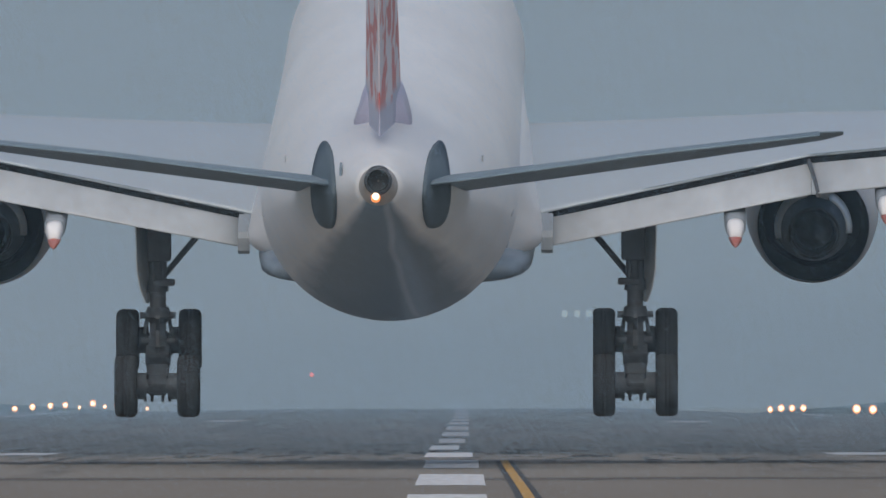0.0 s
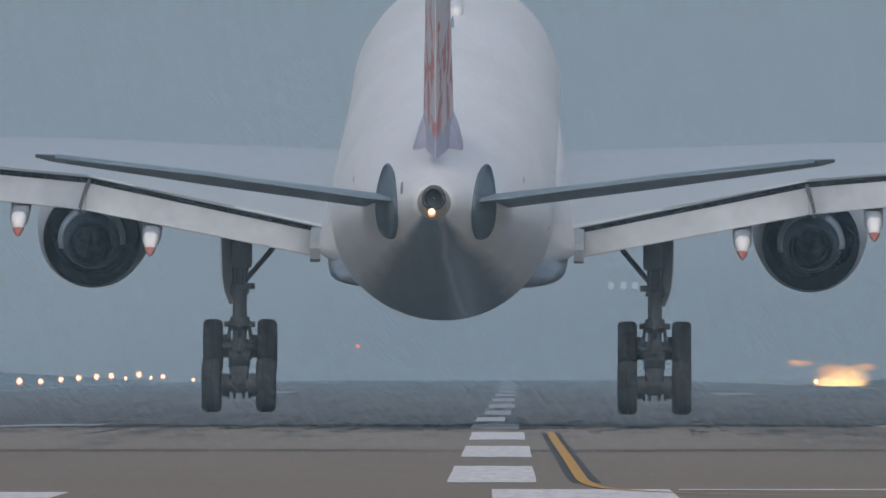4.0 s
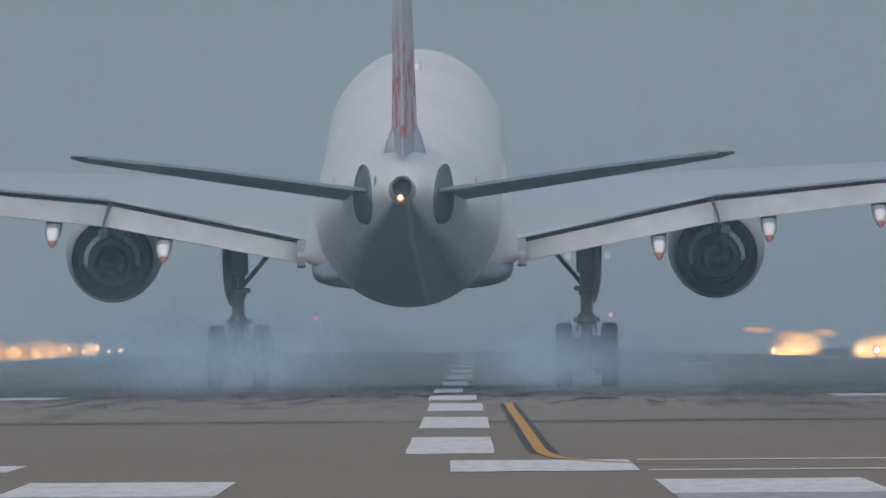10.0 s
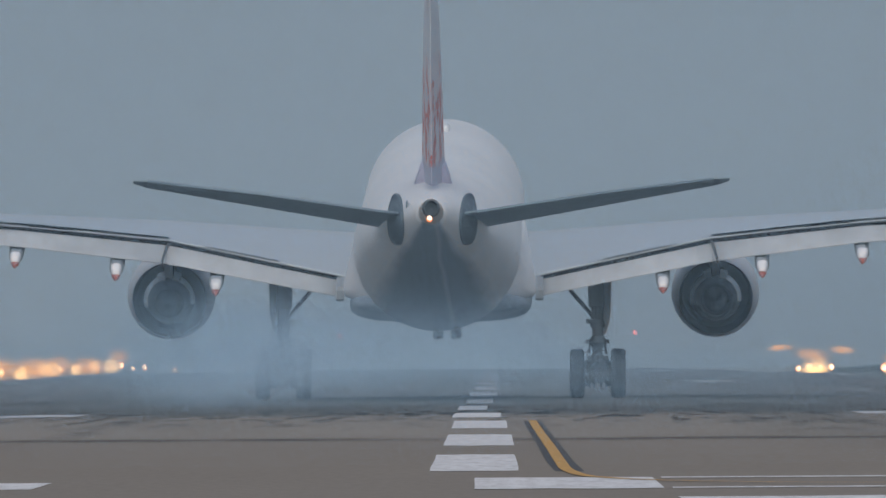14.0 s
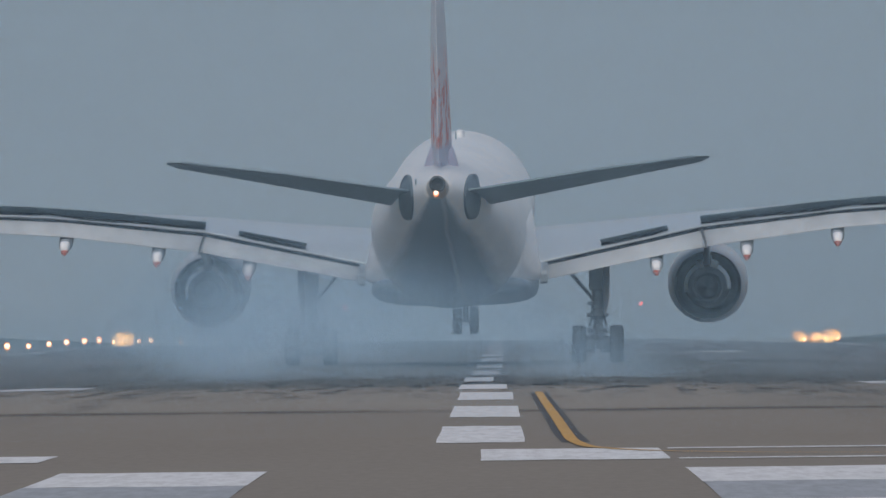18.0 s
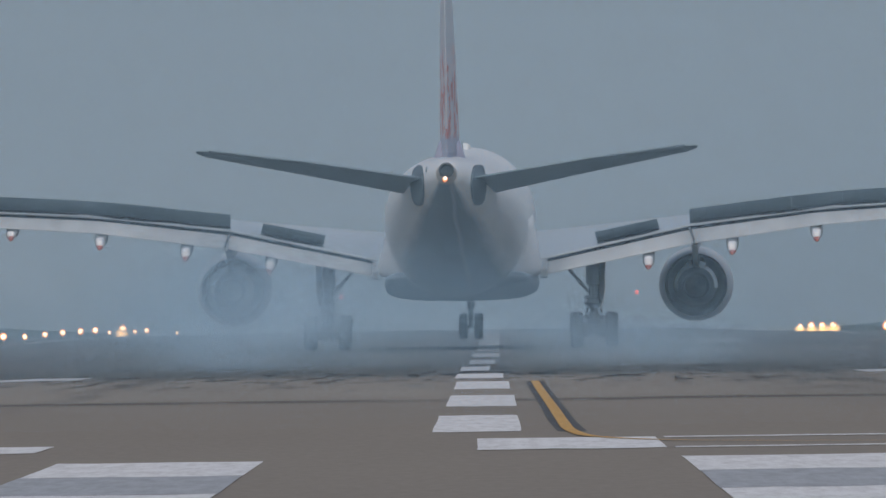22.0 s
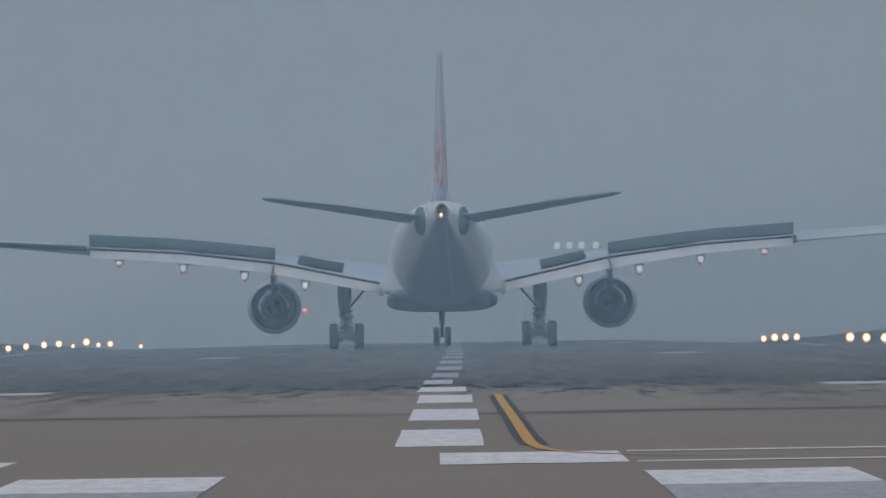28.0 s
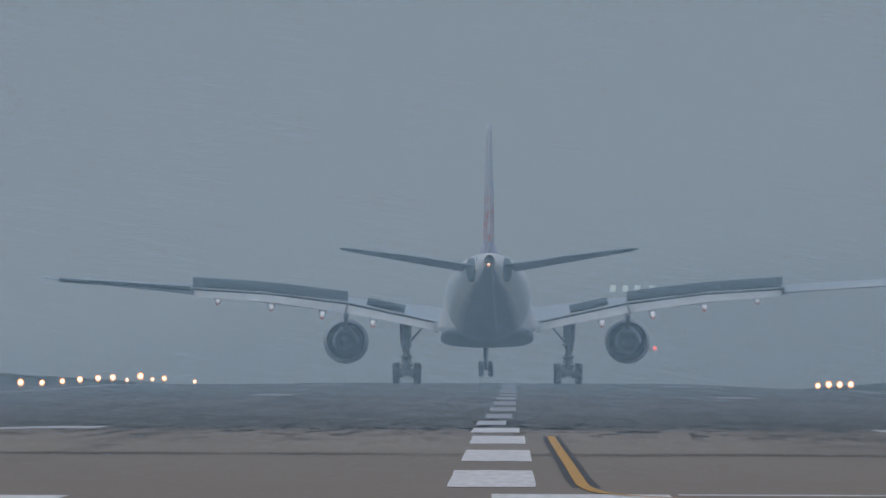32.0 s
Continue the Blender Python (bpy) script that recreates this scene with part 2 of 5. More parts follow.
    worn = mapped(noise_tex(0.7, 0.03, 1.0, 5.0, 0.7), 0.38, 0.58)
    tracks = math2("MAXIMUM", band(across, -8.6, 0.55), math2("MULTIPLY", band(across, 7.6, 2.6), 0.8))
    tracks = math2("MULTIPLY", math2("MULTIPLY", tracks, worn), math2("MULTIPLY", mapped(sep.outputs["Y"], 335.0, 440.0), mapped(sep.outputs["Y"], 760.0, 620.0)))
    col = mixed(math2("MULTIPLY", tracks, 0.55), col, (0.04, 0.046, 0.048, 1))
    # tar seam across the pavement
    seam = band(math2("ADD", sep.outputs["Y"], math2("MULTIPLY", wobble, 0.35)), 386.0, 8.0)
    col = mixed(math2("MULTIPLY", seam, mapped(noise_tex(0.5, 0.05, 1.0), 0.3, 0.6, 0.3, 0.8)), col, (0.06, 0.056, 0.052, 1))
    fine = noise_tex(3.0, 0.3, 2.0, 6.0, 0.7)
    sc = nt.nodes.new("ShaderNodeVectorMath")
    sc.operation = "SCALE"
    L(col, sc.inputs[0])
    L(mapped(fine, 0.25, 0.75, 0.88, 1.12), sc.inputs["Scale"])
    L(sc.outputs[0], b.inputs["Base Color"])
    b.inputs["Roughness"].default_value = 0.85
    b.inputs["Specular IOR Level"].default_value = 0.3
    return m


def paint_material(name, base, under, wear=0.45):
    """Road paint, worn through in patches to the pavement."""
    m, nt, b = nodes_of(name)
    L = nt.links.new
    co = nt.nodes.new("ShaderNodeTexCoord")
    mp = nt.nodes.new("ShaderNodeMapping")
    mp.inputs["Scale"].default_value = (2.5, 0.12, 1)
    L(co.outputs["Object"], mp.inputs["Vector"])
    n = socket(nt, "ShaderNodeTexNoise", Scale=2.0, Detail=7.0, Roughness=0.7)
    L(mp.outputs[0], n.inputs["Vector"])
    r = nt.nodes.new("ShaderNodeMapRange")
    r.inputs["From Min"].default_value, r.inputs["From Max"].default_value = wear + 0.16, wear - 0.12
    r.inputs["To Min"].default_value, r.inputs["To Max"].default_value = 0.0, 0.5
    L(n.outputs["Fac"], r.inputs["Value"])
    mix = nt.nodes.new("ShaderNodeMix")
    mix.data_type = "RGBA"
    mix.inputs["A"].default_value, mix.inputs["B"].default_value = (*base, 1), (*under, 1)
    L(r.outputs[0], mix.inputs["Factor"])
    L(mix.outputs["Result"], b.inputs["Base Color"])
    b.inputs["Roughness"].default_value = 0.7
    return m


GRASS = ground_material()
PAVEMENT = runway_material()
MARK = paint_material("white_marking", (0.72, 0.735, 0.745), (0.3, 0.29, 0.28), 0.42)
FAINT = paint_material("faded_marking", (0.4, 0.43, 0.46), (0.2, 0.21, 0.22), 0.5)
RUBBED = paint_material("rubber_marked_paint", (0.6, 0.64, 0.67), (0.2, 0.22, 0.235), 0.52)
YELLOW = paint_material("yellow_marking", (0.6, 0.35, 0.09), (0.3, 0.2, 0.09), 0.45)
BLACK = paint_material("black_border", (0.05, 0.054, 0.056), (0.12, 0.118, 0.11), 0.5)

CX = -0.22       # the runway's centre line lies this far from the camera's plane
tagged(sheet("ground", [-1500, -750, -300, -100, -40, -28, -12, 0, 12, 28, 40, 100, 300, 750, 1500], -1500, 4950, -0.05, GRASS), "dry green-brown airfield grass reaching the hazy horizon", "ground", kind="structure")
runway = tagged(sheet("runway", [-37.2, -28, -20, -12, 0, 12, 20, 28, 36.8], -60, 3900, 0.0, PAVEMENT), "brown-grey runway pavement blackened by tyre rubber", "runway", kind="structure")


def mark(name, x0, x1, y0, y1, mat, label, lift=0.008, rag=0.0):
    """One painted bar on the runway, with slightly uneven ends."""
    ys = [y0] + [y for y in STEPS if y0 < y < y1] + [y1]
    bm = bmesh.new()
    n = 5
    rows = []
    for k, y in enumerate(ys):
        row = []
        for i in range(n + 1):
            dy = random.uniform(-rag, rag) if k in (0, len(ys) - 1) else 0
            x = x0 + (x1 - x0) * i / n
            row.append(bm.verts.new((x + random.uniform(-0.012, 0.012), y + dy, level(y) - crown(x, y) + lift)))
        rows.append(row)
    for a, b in zip(rows, rows[1:]):
        for i in range(n):
            bm.faces.new((a[i], a[i + 1], b[i + 1], b[i]))
    ob = part(name, bm, mat, runway)
    ob["label"] = label
    return ob


# how far the centreline's paint strays to the left and right of its middle, stripe by stripe, where rubber has blacked out the rest
STRAY = {0: (-0.67, 0.61), 2: (-0.63, 0.57), 3: (-0.74, 0.48), 4: (-0.72, 0.12), 5: (-0.56, 0.3), 6: (-0.5, 0.44), 7: (-0.42, 0.46), 8: (-0.36, 0.48)}
for k in range(48):
    a, b = STRAY.get(k, (-0.63, 0.63) if k < 3 else (-0.24, 0.56))
    mark("centreline_stripe", CX + a, CX + b, 291 + 70.3 * k, 333 + 70.3 * k, MARK if k < 4 else RUBBED if k < 5 else FAINT, "worn white centreline stripe" if k < 3 else "centreline stripe greyed by tyre rubber", rag=0.8)
for s in (-1, 1):
    for k in range(3):
        x = CX + s * (2.53 + 4.35 * k) - (0.08 if s > 0 else 0.0)
        mark("threshold_stripe", min(x, x + s * 2.45), max(x, x + s * 2.45), 222, 242, MARK, "wide white threshold stripe", rag=0.5)
        mark("threshold_stripe", min(x, x + s * 2.45), max(x, x + s * 2.45), 201, 222, FAINT, "dirty grey stretch of a threshold stripe", rag=0.5)
        mark("threshold_stripe", min(x, x + s * 2.45), max(x, x + s * 2.45), 180, 201, MARK, "wide white threshold stripe", rag=0.5)
mark("designator_bar", -0.22, 2.19, 256, 276.5, MARK, "white painted bar of the runway numeral", rag=0.5)
mark("designator_bar", -9.4, -5.87, 260, 272, MARK, "white painted bar of the runway numeral", rag=0.5)
mark("faded_outline", 2.3, 16.5, 274.9, 277.1, MARK, "thin faded white outline of an old marking")
mark("faded_outline", 2.3, 16.5, 256.1, 258, MARK, "thin faded white outline of an old marking")
for s, x, y0, y1 in ((-1, 10.6, 528, 550), (1, 9.7, 516, 538), (-1, 9.7, 915, 950), (1, 9.2, 880, 915), (-1, 9.7, 1215, 1245), (1, 9.2, 1190, 1220)):
    x0, x1 = CX + s * x, CX + s * (x + (3.8 if y0 < 600 else 1.8))
    mark("touchdown_bar", min(x0, x1), max(x0, x1), y0, y1, RUBBED if y0 < 600 else FAINT, "white touchdown zone bar", rag=0.6)
for s in (-1, 1):
    mark("edge_line", CX + s * 29.3 - 0.45, CX + s * 29.3 + 0.45, 150, 3200, FAINT, "dirty white runway edge line")


def curve_mark(name, pts, width, mat, lift, label):
    """A painted line along a smooth curve of points."""
    bm = bmesh.new()
    prev = None
    P = [Vector((x, y, 0)) for x, y in pts]
    fine = []
    for i in range(len(P) - 1):
        p0, p1, p2, p3 = P[max(i - 1, 0)], P[i], P[i + 1], P[min(i + 2, len(P) - 1)]
        for k in range(10):
            t = k / 10
            fine.append(0.5 * ((2 * p1) + (p2 - p0) * t + (2 * p0 - 5 * p1 + 4 * p2 - p3) * t * t + (3 * p1 - p0 - 3 * p2 + p3) * t ** 3))
    fine.append(P[-1])
    for i, p in enumerate(fine):
        d = (fine[min(i + 1, len(fine) - 1)] - fine[max(i - 1, 0)]).normalized()
        nrm = Vector((d.y, -d.x, 0))
        a, b = p + nrm * width / 2, p - nrm * width / 2
        va, vb = bm.verts.new((a.x, a.y, level(p.y) - crown(a.x, p.y) + lift)), bm.verts.new((b.x, b.y, level(p.y) - crown(b.x, p.y) + lift))
        if prev:
            bm.faces.new((prev[0], va, vb, prev[1]))
        prev = (va, vb)
    return part(name, bm, mat, runway, label)


LEAD = [(0.96, 470), (0.97, 440), (1.0, 400), (1.04, 350), (1.06, 315), (1.12, 290), (1.5, 276), (2.9, 267), (6.0, 262), (12.0, 259.5), (24.0, 258.5)]
curve_mark("lead_line_border", LEAD[:6], 0.42, BLACK, 0.005, "black border of the taxi lead-in line")
curve_mark("lead_line", LEAD, 0.18, YELLOW, 0.014, "worn yellow taxi lead-in line curving off the runway")


# ---- far distance ----
def backdrop():
    bm = bmesh.new()
    n, r = 40, 4900.0
    cols = []
    for i in range(n + 1):
        a = radians(-60 + 120 * i / n)
        x, y = r * math.sin(a), r * math.cos(a) - 30
        cols.append([bm.verts.new((x, y, z)) for z in (-40, 30, 90, 260, 700)])
    for a, b in zip(cols, cols[1:]):
        for k in range(4):
            bm.faces.new((a[k], b[k], b[k + 1], a[k + 1]))
    m, nt, b = nodes_of("hazy_distance")
    L = nt.links.new
    co = nt.nodes.new("ShaderNodeTexCoord")
    sep = nt.nodes.new("ShaderNodeSeparateXYZ")
    L(co.outputs["Object"], sep.inputs[0])
    mp = nt.nodes.new("ShaderNodeMapping")
    mp.inputs["Scale"].default_value = (0.012, 0.0, 0.02)
    L(co.outputs["Object"], mp.inputs["Vector"])
    nz = socket(nt, "ShaderNodeTexNoise", Scale=1.0, Detail=4.0, Roughness=0.55)
    L(mp.outputs[0], nz.inputs["Vector"])
    hill = nt.nodes.new("ShaderNodeMath")
    hill.operation = "MULTIPLY_ADD"
    hill.inputs[1].default_value = 26.0
    L(nz.outputs["Fac"], hill.inputs[0])
    L(sep.outputs["Z"], hill.inputs[2])
    lean_ = nt.nodes.new("ShaderNodeMath")
    lean_.operation = "MULTIPLY_ADD"
    lean_.inputs[1].default_value = -0.11
    L(sep.outputs["X"], lean_.inputs[0])
    L(hill.outputs[0], lean_.inputs[2])
    rg = nt.nodes.new("ShaderNodeMapRange")
    rg.inputs["From Min"].default_value, rg.inputs["From Max"].default_value = -10.0, 60.0
    L(lean_.outputs[0], rg.inputs["Value"])
    ramp = nt.nodes.new("ShaderNodeValToRGB")
    e = ramp.color_ramp.elements
    e[0].position, e[0].color = 0.0, (0.185, 0.203, 0.219, 1)
    e[1].position, e[1].color = 1.0, (0.266, 0.29, 0.308, 1)
    x = e.new(0.45)
    x.color = (0.215, 0.237, 0.256, 1)
    x = e.new(0.62)
    x.color = (0.251, 0.274, 0.292, 1)
    L(rg.outputs[0], ramp.inputs[0])
    em = nt.nodes.new("ShaderNodeEmission")
    L(ramp.outputs[0], em.inputs["Color"])
    L(em.outputs[0], nt.nodes["Material Output"].inputs["Surface"])
    nt.nodes.remove(b)
    return tagged(part("backdrop", bm, m), "grey-blue hazy distance and overcast sky", "sky", kind="structure")


backdrop()


def haze():
    """Thin haze over the airfield: fine, nearly level threads of vapour, sheet behind sheet, closing off what lies far away."""
    m, nt, b = nodes_of("haze_vapour")
    nt.nodes.remove(b)
    d1, d2 = nt.nodes.new("ShaderNodeBsdfDiffuse"), nt.nodes.new("ShaderNodeBsdfTranslucent")
    d1.inputs["Color"].default_value = d2.inputs["Color"].default_value = (*HAZE_COLOUR, 1)
    half = nt.nodes.new("ShaderNodeMixShader")
    nt.links.new(d1.outputs[0], half.inputs[1])
    nt.links.new(d2.outputs[0], half.inputs[2])
    nt.links.new(half.outputs[0], nt.nodes["Material Output"].inputs["Surface"])
    verts, faces = [], []
    for k in range(49):
        y = 305 + 25 * k
        step = y * 0.8e-4
        w, t = y * 0.0275, step * 25 * HAZE_PER_METRE
        rise = w * math.tan(radians(0.38))
        for n in range(-141, 268):
            z = EYE[2] + step * (n + (k * 0.618034) % 1.0)
            if z + 0.1 < level(y):
                continue
            q = len(verts)
            verts += [(-w, y, z - rise), (w, y, z + rise), (w, y, z + rise + t), (-w, y, z - rise + t)]
            faces.append((q, q + 1, q + 2, q + 3))
    me = bpy.data.meshes.new("haze")
    me.from_pydata(verts, [], faces)
    me.materials.append(m)
    return tagged(new("haze", me), "thin grey-blue haze hanging over the whole airfield", "haze", kind="stuff")


HAZE_COLOUR = (0.488, 0.722, 0.912)
HAZE_PER_METRE = 4.8e-4
haze()
LAMP = glow("edge_lamp", (0.9, 0.3, 0.1), 1.5)
BULB = glow("edge_bulb", (1.0, 0.74, 0.42), 4.0)
POST = surface("lamp_post_paint", (0.4, 0.3, 0.06), 0.6, vary=0.2)


def edge_light(r):
    e = new("runway_edge_light")
    bm = bmesh.new()
    tube(bm, (0, 0, 0), (0, 0, 0.05), 0.2, n=12)
    part("base_plate", bm, GEAR_DARK, e)
    bm = bmesh.new()
    tube(bm, (0, 0, 0.04), (0, 0, 0.3), 0.04, n=8)
    part("stem", bm, POST, e, "short yellow stem")
    # amber sphere behind the bulb: the lamp's orange halo as a glowing shape
    bm = bmesh.new()
    bmesh.ops.create_uvsphere(bm, u_segments=14, v_segments=8, radius=r, matrix=Matrix.Translation((0, 0, 0.25 + r)) @ Matrix.Diagonal((1, 0.6, 1.1, 1)))
    lens = part("lens", smooth(bm), LAMP, e, "glowing amber lens that paints the lamp's halo")
    bm = bmesh.new()
    bmesh.ops.create_uvsphere(bm, u_segments=12, v_segments=8, radius=r * 0.68, matrix=Matrix.Translation((0, -r * 0.55, 0.25 + r)))
    part("bulb", smooth(bm), BULB, lens, "white-hot bulb")
    return tagged(e, "lit amber runway edge light on a short stem", "runway light", "lights along the runway edge")


for x, r, ys in ((-30, 0.2, (1247, 1304, 1363, 1419, 1481, 1536, 1593, 1651, 1706, 1765, 1935)), (30.4, 0.3, (1443, 1507, 1569, 1815, 1877, 1941, 2010))):
    lamp = edge_light(r)
    for i, y in enumerate(ys):
        size = (1.1, 0.85, 0.9, 1.0, 1.05, 1.1, 0.7, 1.3, 0.8)[i % 9] if x < 0 else (1.0, 1.05, 1.15)[i % 3]
        m = Matrix.Translation((x, y, level(y) - crown(x, y))) @ Matrix.Diagonal((size, size, size, 1))
        if i:
            copy_thing(lamp, m)
        else:
            lamp.matrix_basis = m


# ---- the airliner: x to its right wing, y forward, z up, from the ground under the main gear ----
airliner = tagged(new("airliner"), "white twin-engine wide-body jet airliner landing with gear and flaps down", "airplane")

HULL = [  # along, bottom, top, half width
    (31.6, 4.75, 4.95, 0.08), (31.2, 4.2, 5.4, 0.6), (30.3, 3.75, 6.0, 1.15), (29, 3.3, 6.95, 1.75), (27, 2.88, 7.85, 2.35), (24.5, 2.66, 8.12, 2.66),
    (21, 2.58, 8.27, 2.78), (10, 2.58, 8.28, 2.78), (0, 2.58, 8.29, 2.79), (-8, 2.6, 8.32, 2.8), (-11, 2.75, 8.34, 2.79), (-14, 3.1, 8.37, 2.76), (-17, 3.62, 8.4, 2.66),
    (-20, 4.28, 8.41, 2.44), (-23, 5.0, 8.4, 2.1), (-26, 5.75, 8.39, 1.6), (-28, 6.3, 8.36, 1.17), (-29.5, 6.78, 8.32, 0.84), (-30.5, 7.2, 8.25, 0.54), (-30.9, 7.42, 8.19, 0.4)]


def hull_at(y):
    t = sorted(HULL)
    return lerp_table(t, y)


def fuselage():
    rings, girth = [], []
    n = 64
    for y, zb, zt, w in HULL:
        zc, hz = (zb + zt) / 2, (zt - zb) / 2
        ring = [2 * math.pi * i / n for i in range(n)]
        rings.append([(w * math.cos(a), y, zc + hz * math.sin(a)) for a in ring])
        girth += [math.sin(a) for a in ring]
    bm = smooth(loft(rings))
    m, nt, b = nodes_of("fuselage_paint")
    L = nt.links.new

    def mapped(src, a, bb, lo=0.0, hi=1.0):
        r = nt.nodes.new("ShaderNodeMapRange")
        for k, v in (("From Min", a), ("From Max", bb), ("To Min", lo), ("To Max", hi)):
            r.inputs[k].default_value = v
        L(src, r.inputs["Value"])
        return r.outputs[0]

    def math2(op, a, bb):
        q = nt.nodes.new("ShaderNodeMath")
        q.operation = op
        for k, v in enumerate((a, bb)):
            if isinstance(v, float):
                q.inputs[k].default_value = v
            else:
                L(v, q.inputs[k])
        return q.outputs[0]

    def mixed(fac, a, bb):
        x = nt.nodes.new("ShaderNodeMix")
        x.data_type = "RGBA"
        L(fac, x.inputs["Factor"])
        for k, v in (("A", a), ("B", bb)):
            if isinstance(v, tuple):
                x.inputs[k].default_value = v
            else:
                L(v, x.inputs[k])
        return x.outputs["Result"]

    co = nt.nodes.new("ShaderNodeTexCoord")
    sep = nt.nodes.new("ShaderNodeSeparateXYZ")
    L(co.outputs["Object"], sep.inputs[0])

    def noise_tex(sx, sy, sz, detail=5.0, rough=0.6):
        mp = nt.nodes.new("ShaderNodeMapping")
        mp.inputs["Scale"].default_value = (sx, sy, sz)
        L(co.outputs["Object"], mp.inputs["Vector"])
        q = socket(nt, "ShaderNodeTexNoise", Scale=1.0, Detail=detail, Roughness=rough)
        L(mp.outputs[0], q.inputs["Vector"])
        return q.outputs["Fac"]

    around = nt.nodes.new("ShaderNodeAttribute")
    around.attribute_name = "girth"
    # the grey belly, with the underside's shade painted in, narrows towards the tail cone; its edge is uneven with
    # grime
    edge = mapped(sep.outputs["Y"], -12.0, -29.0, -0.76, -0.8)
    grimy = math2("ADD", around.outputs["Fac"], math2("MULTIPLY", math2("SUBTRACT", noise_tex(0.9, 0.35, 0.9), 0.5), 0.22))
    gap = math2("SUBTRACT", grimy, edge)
    white = mixed(mapped(noise_tex(0.6, 0.15, 0.6), 0.3, 0.7), (0.8, 0.82, 0.83, 1), (0.89, 0.92, 0.94, 1))
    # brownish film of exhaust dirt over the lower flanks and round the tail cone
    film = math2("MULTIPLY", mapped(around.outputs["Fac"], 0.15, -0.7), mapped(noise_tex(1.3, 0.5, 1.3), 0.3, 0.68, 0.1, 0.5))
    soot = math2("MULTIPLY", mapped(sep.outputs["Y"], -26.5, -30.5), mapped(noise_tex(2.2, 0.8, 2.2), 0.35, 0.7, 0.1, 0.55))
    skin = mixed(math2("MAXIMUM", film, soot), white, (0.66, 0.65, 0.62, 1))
    # belly grey that also carries the underside's shade
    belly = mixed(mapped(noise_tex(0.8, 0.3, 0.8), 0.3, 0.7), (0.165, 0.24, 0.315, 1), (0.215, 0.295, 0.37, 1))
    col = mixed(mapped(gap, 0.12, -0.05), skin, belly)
    # a pale drain streak running forward from under the tail light
    line = math2("ADD", math2("MULTIPLY", sep.outputs["Y"], -0.028), -1.02)
    line = math2("ADD", line, math2("MULTIPLY", math2("SUBTRACT", noise_tex(0.01, 0.25, 0.01, 2.0), 0.5), 0.28))
    streak = mapped(math2("ABSOLUTE", math2("ADD", sep.outputs["X"], line), 0.0), 0.1, 0.03, 0.0, 0.34)
    streak = math2("MULTIPLY", streak, math2("MULTIPLY", mapped(around.outputs["Fac"], -0.6, -0.75), mapped(sep.outputs["Y"], -12.5, -15.5)))
    col = mixed(streak, col, (0.66, 0.68, 0.69, 1))
    L(col, b.inputs["Base Color"])
    b.inputs["Roughness"].default_value, b.inputs["Coat Weight"].default_value = 0.4, 0.12
    hull = part("fuselage", bm, m, airliner, "white fuselage with a grimy grey belly, its shade painted in, rising to the tail cone")
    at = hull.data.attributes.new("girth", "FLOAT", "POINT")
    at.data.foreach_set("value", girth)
    return hull


hull = fuselage()


def hull_side(y, z):
    """Half the hull's width at a station and height."""
    zb, zt, w = hull_at(y)
    k = 1 - ((z - (zb + zt) / 2) / ((zt - zb) / 2)) ** 2
    return w * math.sqrt(max(0.0, k))


def belly_fairing():
    rings = []
    for y, w, zb, zt in ((16.5, 1.2, 2.7, 2.9), (14.5, 2.6, 2.45, 3.2), (12, 3.0, 2.3, 3.5), (6, 3.1, 2.26, 3.6), (2.5, 3.1, 2.28, 3.6), (0, 3.07, 2.4, 3.62), (-2.5, 3.0, 2.62, 3.64), (-5, 2.86, 2.95, 3.66), (-7, 2.66, 3.2, 3.6)):
        zc, hz = (zb + zt) / 2, (zt - zb) / 2
        ring = []
        for i in range(28):
            a = 2 * math.pi * i / 28
            c, sn = math.cos(a), math.sin(a)
            ring.append((w * abs(c) ** 0.6 * (1 if c >= 0 else -1), y, zc + hz * abs(sn) ** 0.7 * (1 if sn >= 0 else -1)))
        rings.append(ring)
    part("belly_fairing", smooth(loft(rings)), BELLY, airliner, "dark grey belly fairing under the wing, darker towards its bottom")
    # the white fairing over each wing root, swelling out from the hull and closing behind the flap
    for s in (-1, 1):
        rings = []
        for y, out in ((12.5, 0.05), (11.0, 0.5), (8.0, 0.9), (0.0, 1.0), (-1.5, 1.0), (-2.2, 0.9), (-3.0, 0.6), (-3.7, 0.25), (-4.2, 0.01)):
            ring = []
            for z, x in ((5.6, 2.81), (5.2, 2.91), (4.8, 3.02), (4.4, 3.12), (4.0, 3.22), (3.7, 3.29), (3.5, 3.29), (3.36, 3.15), (3.3, 2.9)):
                side = hull_side(y, z)
                ring.append((s * (side + max(0.0, x - side) * out + 0.006), y, z))
            ring += [(s * (hull_side(y, 3.3) - 0.15), y, 3.3), (s * (hull_side(y, 5.6) - 0.15), y, 5.6)]
            rings.append(ring)
        part("wing_root_fairing", smooth(loft(rings), 60), ROOT_WHITE, airliner, "clean white fairing at the wing root")


belly_fairing()


# small drains, vents and scuffs on the hull's skin: along, height, length, height of the mark
for s in (-1, 1):
    for y, z, ly, lz in ((-15.5, 5.6, 0.7, 0.09), (-12.0, 4.55, 0.6, 0.08), (-21.0, 7.3, 0.2, 0.24)):
        bm = bmesh.new()
        turn = math.atan2(hull_side(y - 0.3, z) - hull_side(y + 0.3, z), 0.6)
        box(bm, s * hull_side(y, z), y, z, 0.03, ly, lz, Matrix.Rotation(s * turn, 4, "Z"), 0.01)
        part("skin_vent", bm, GREY_PAINT, hull, "small grey drain or vent in the skin")


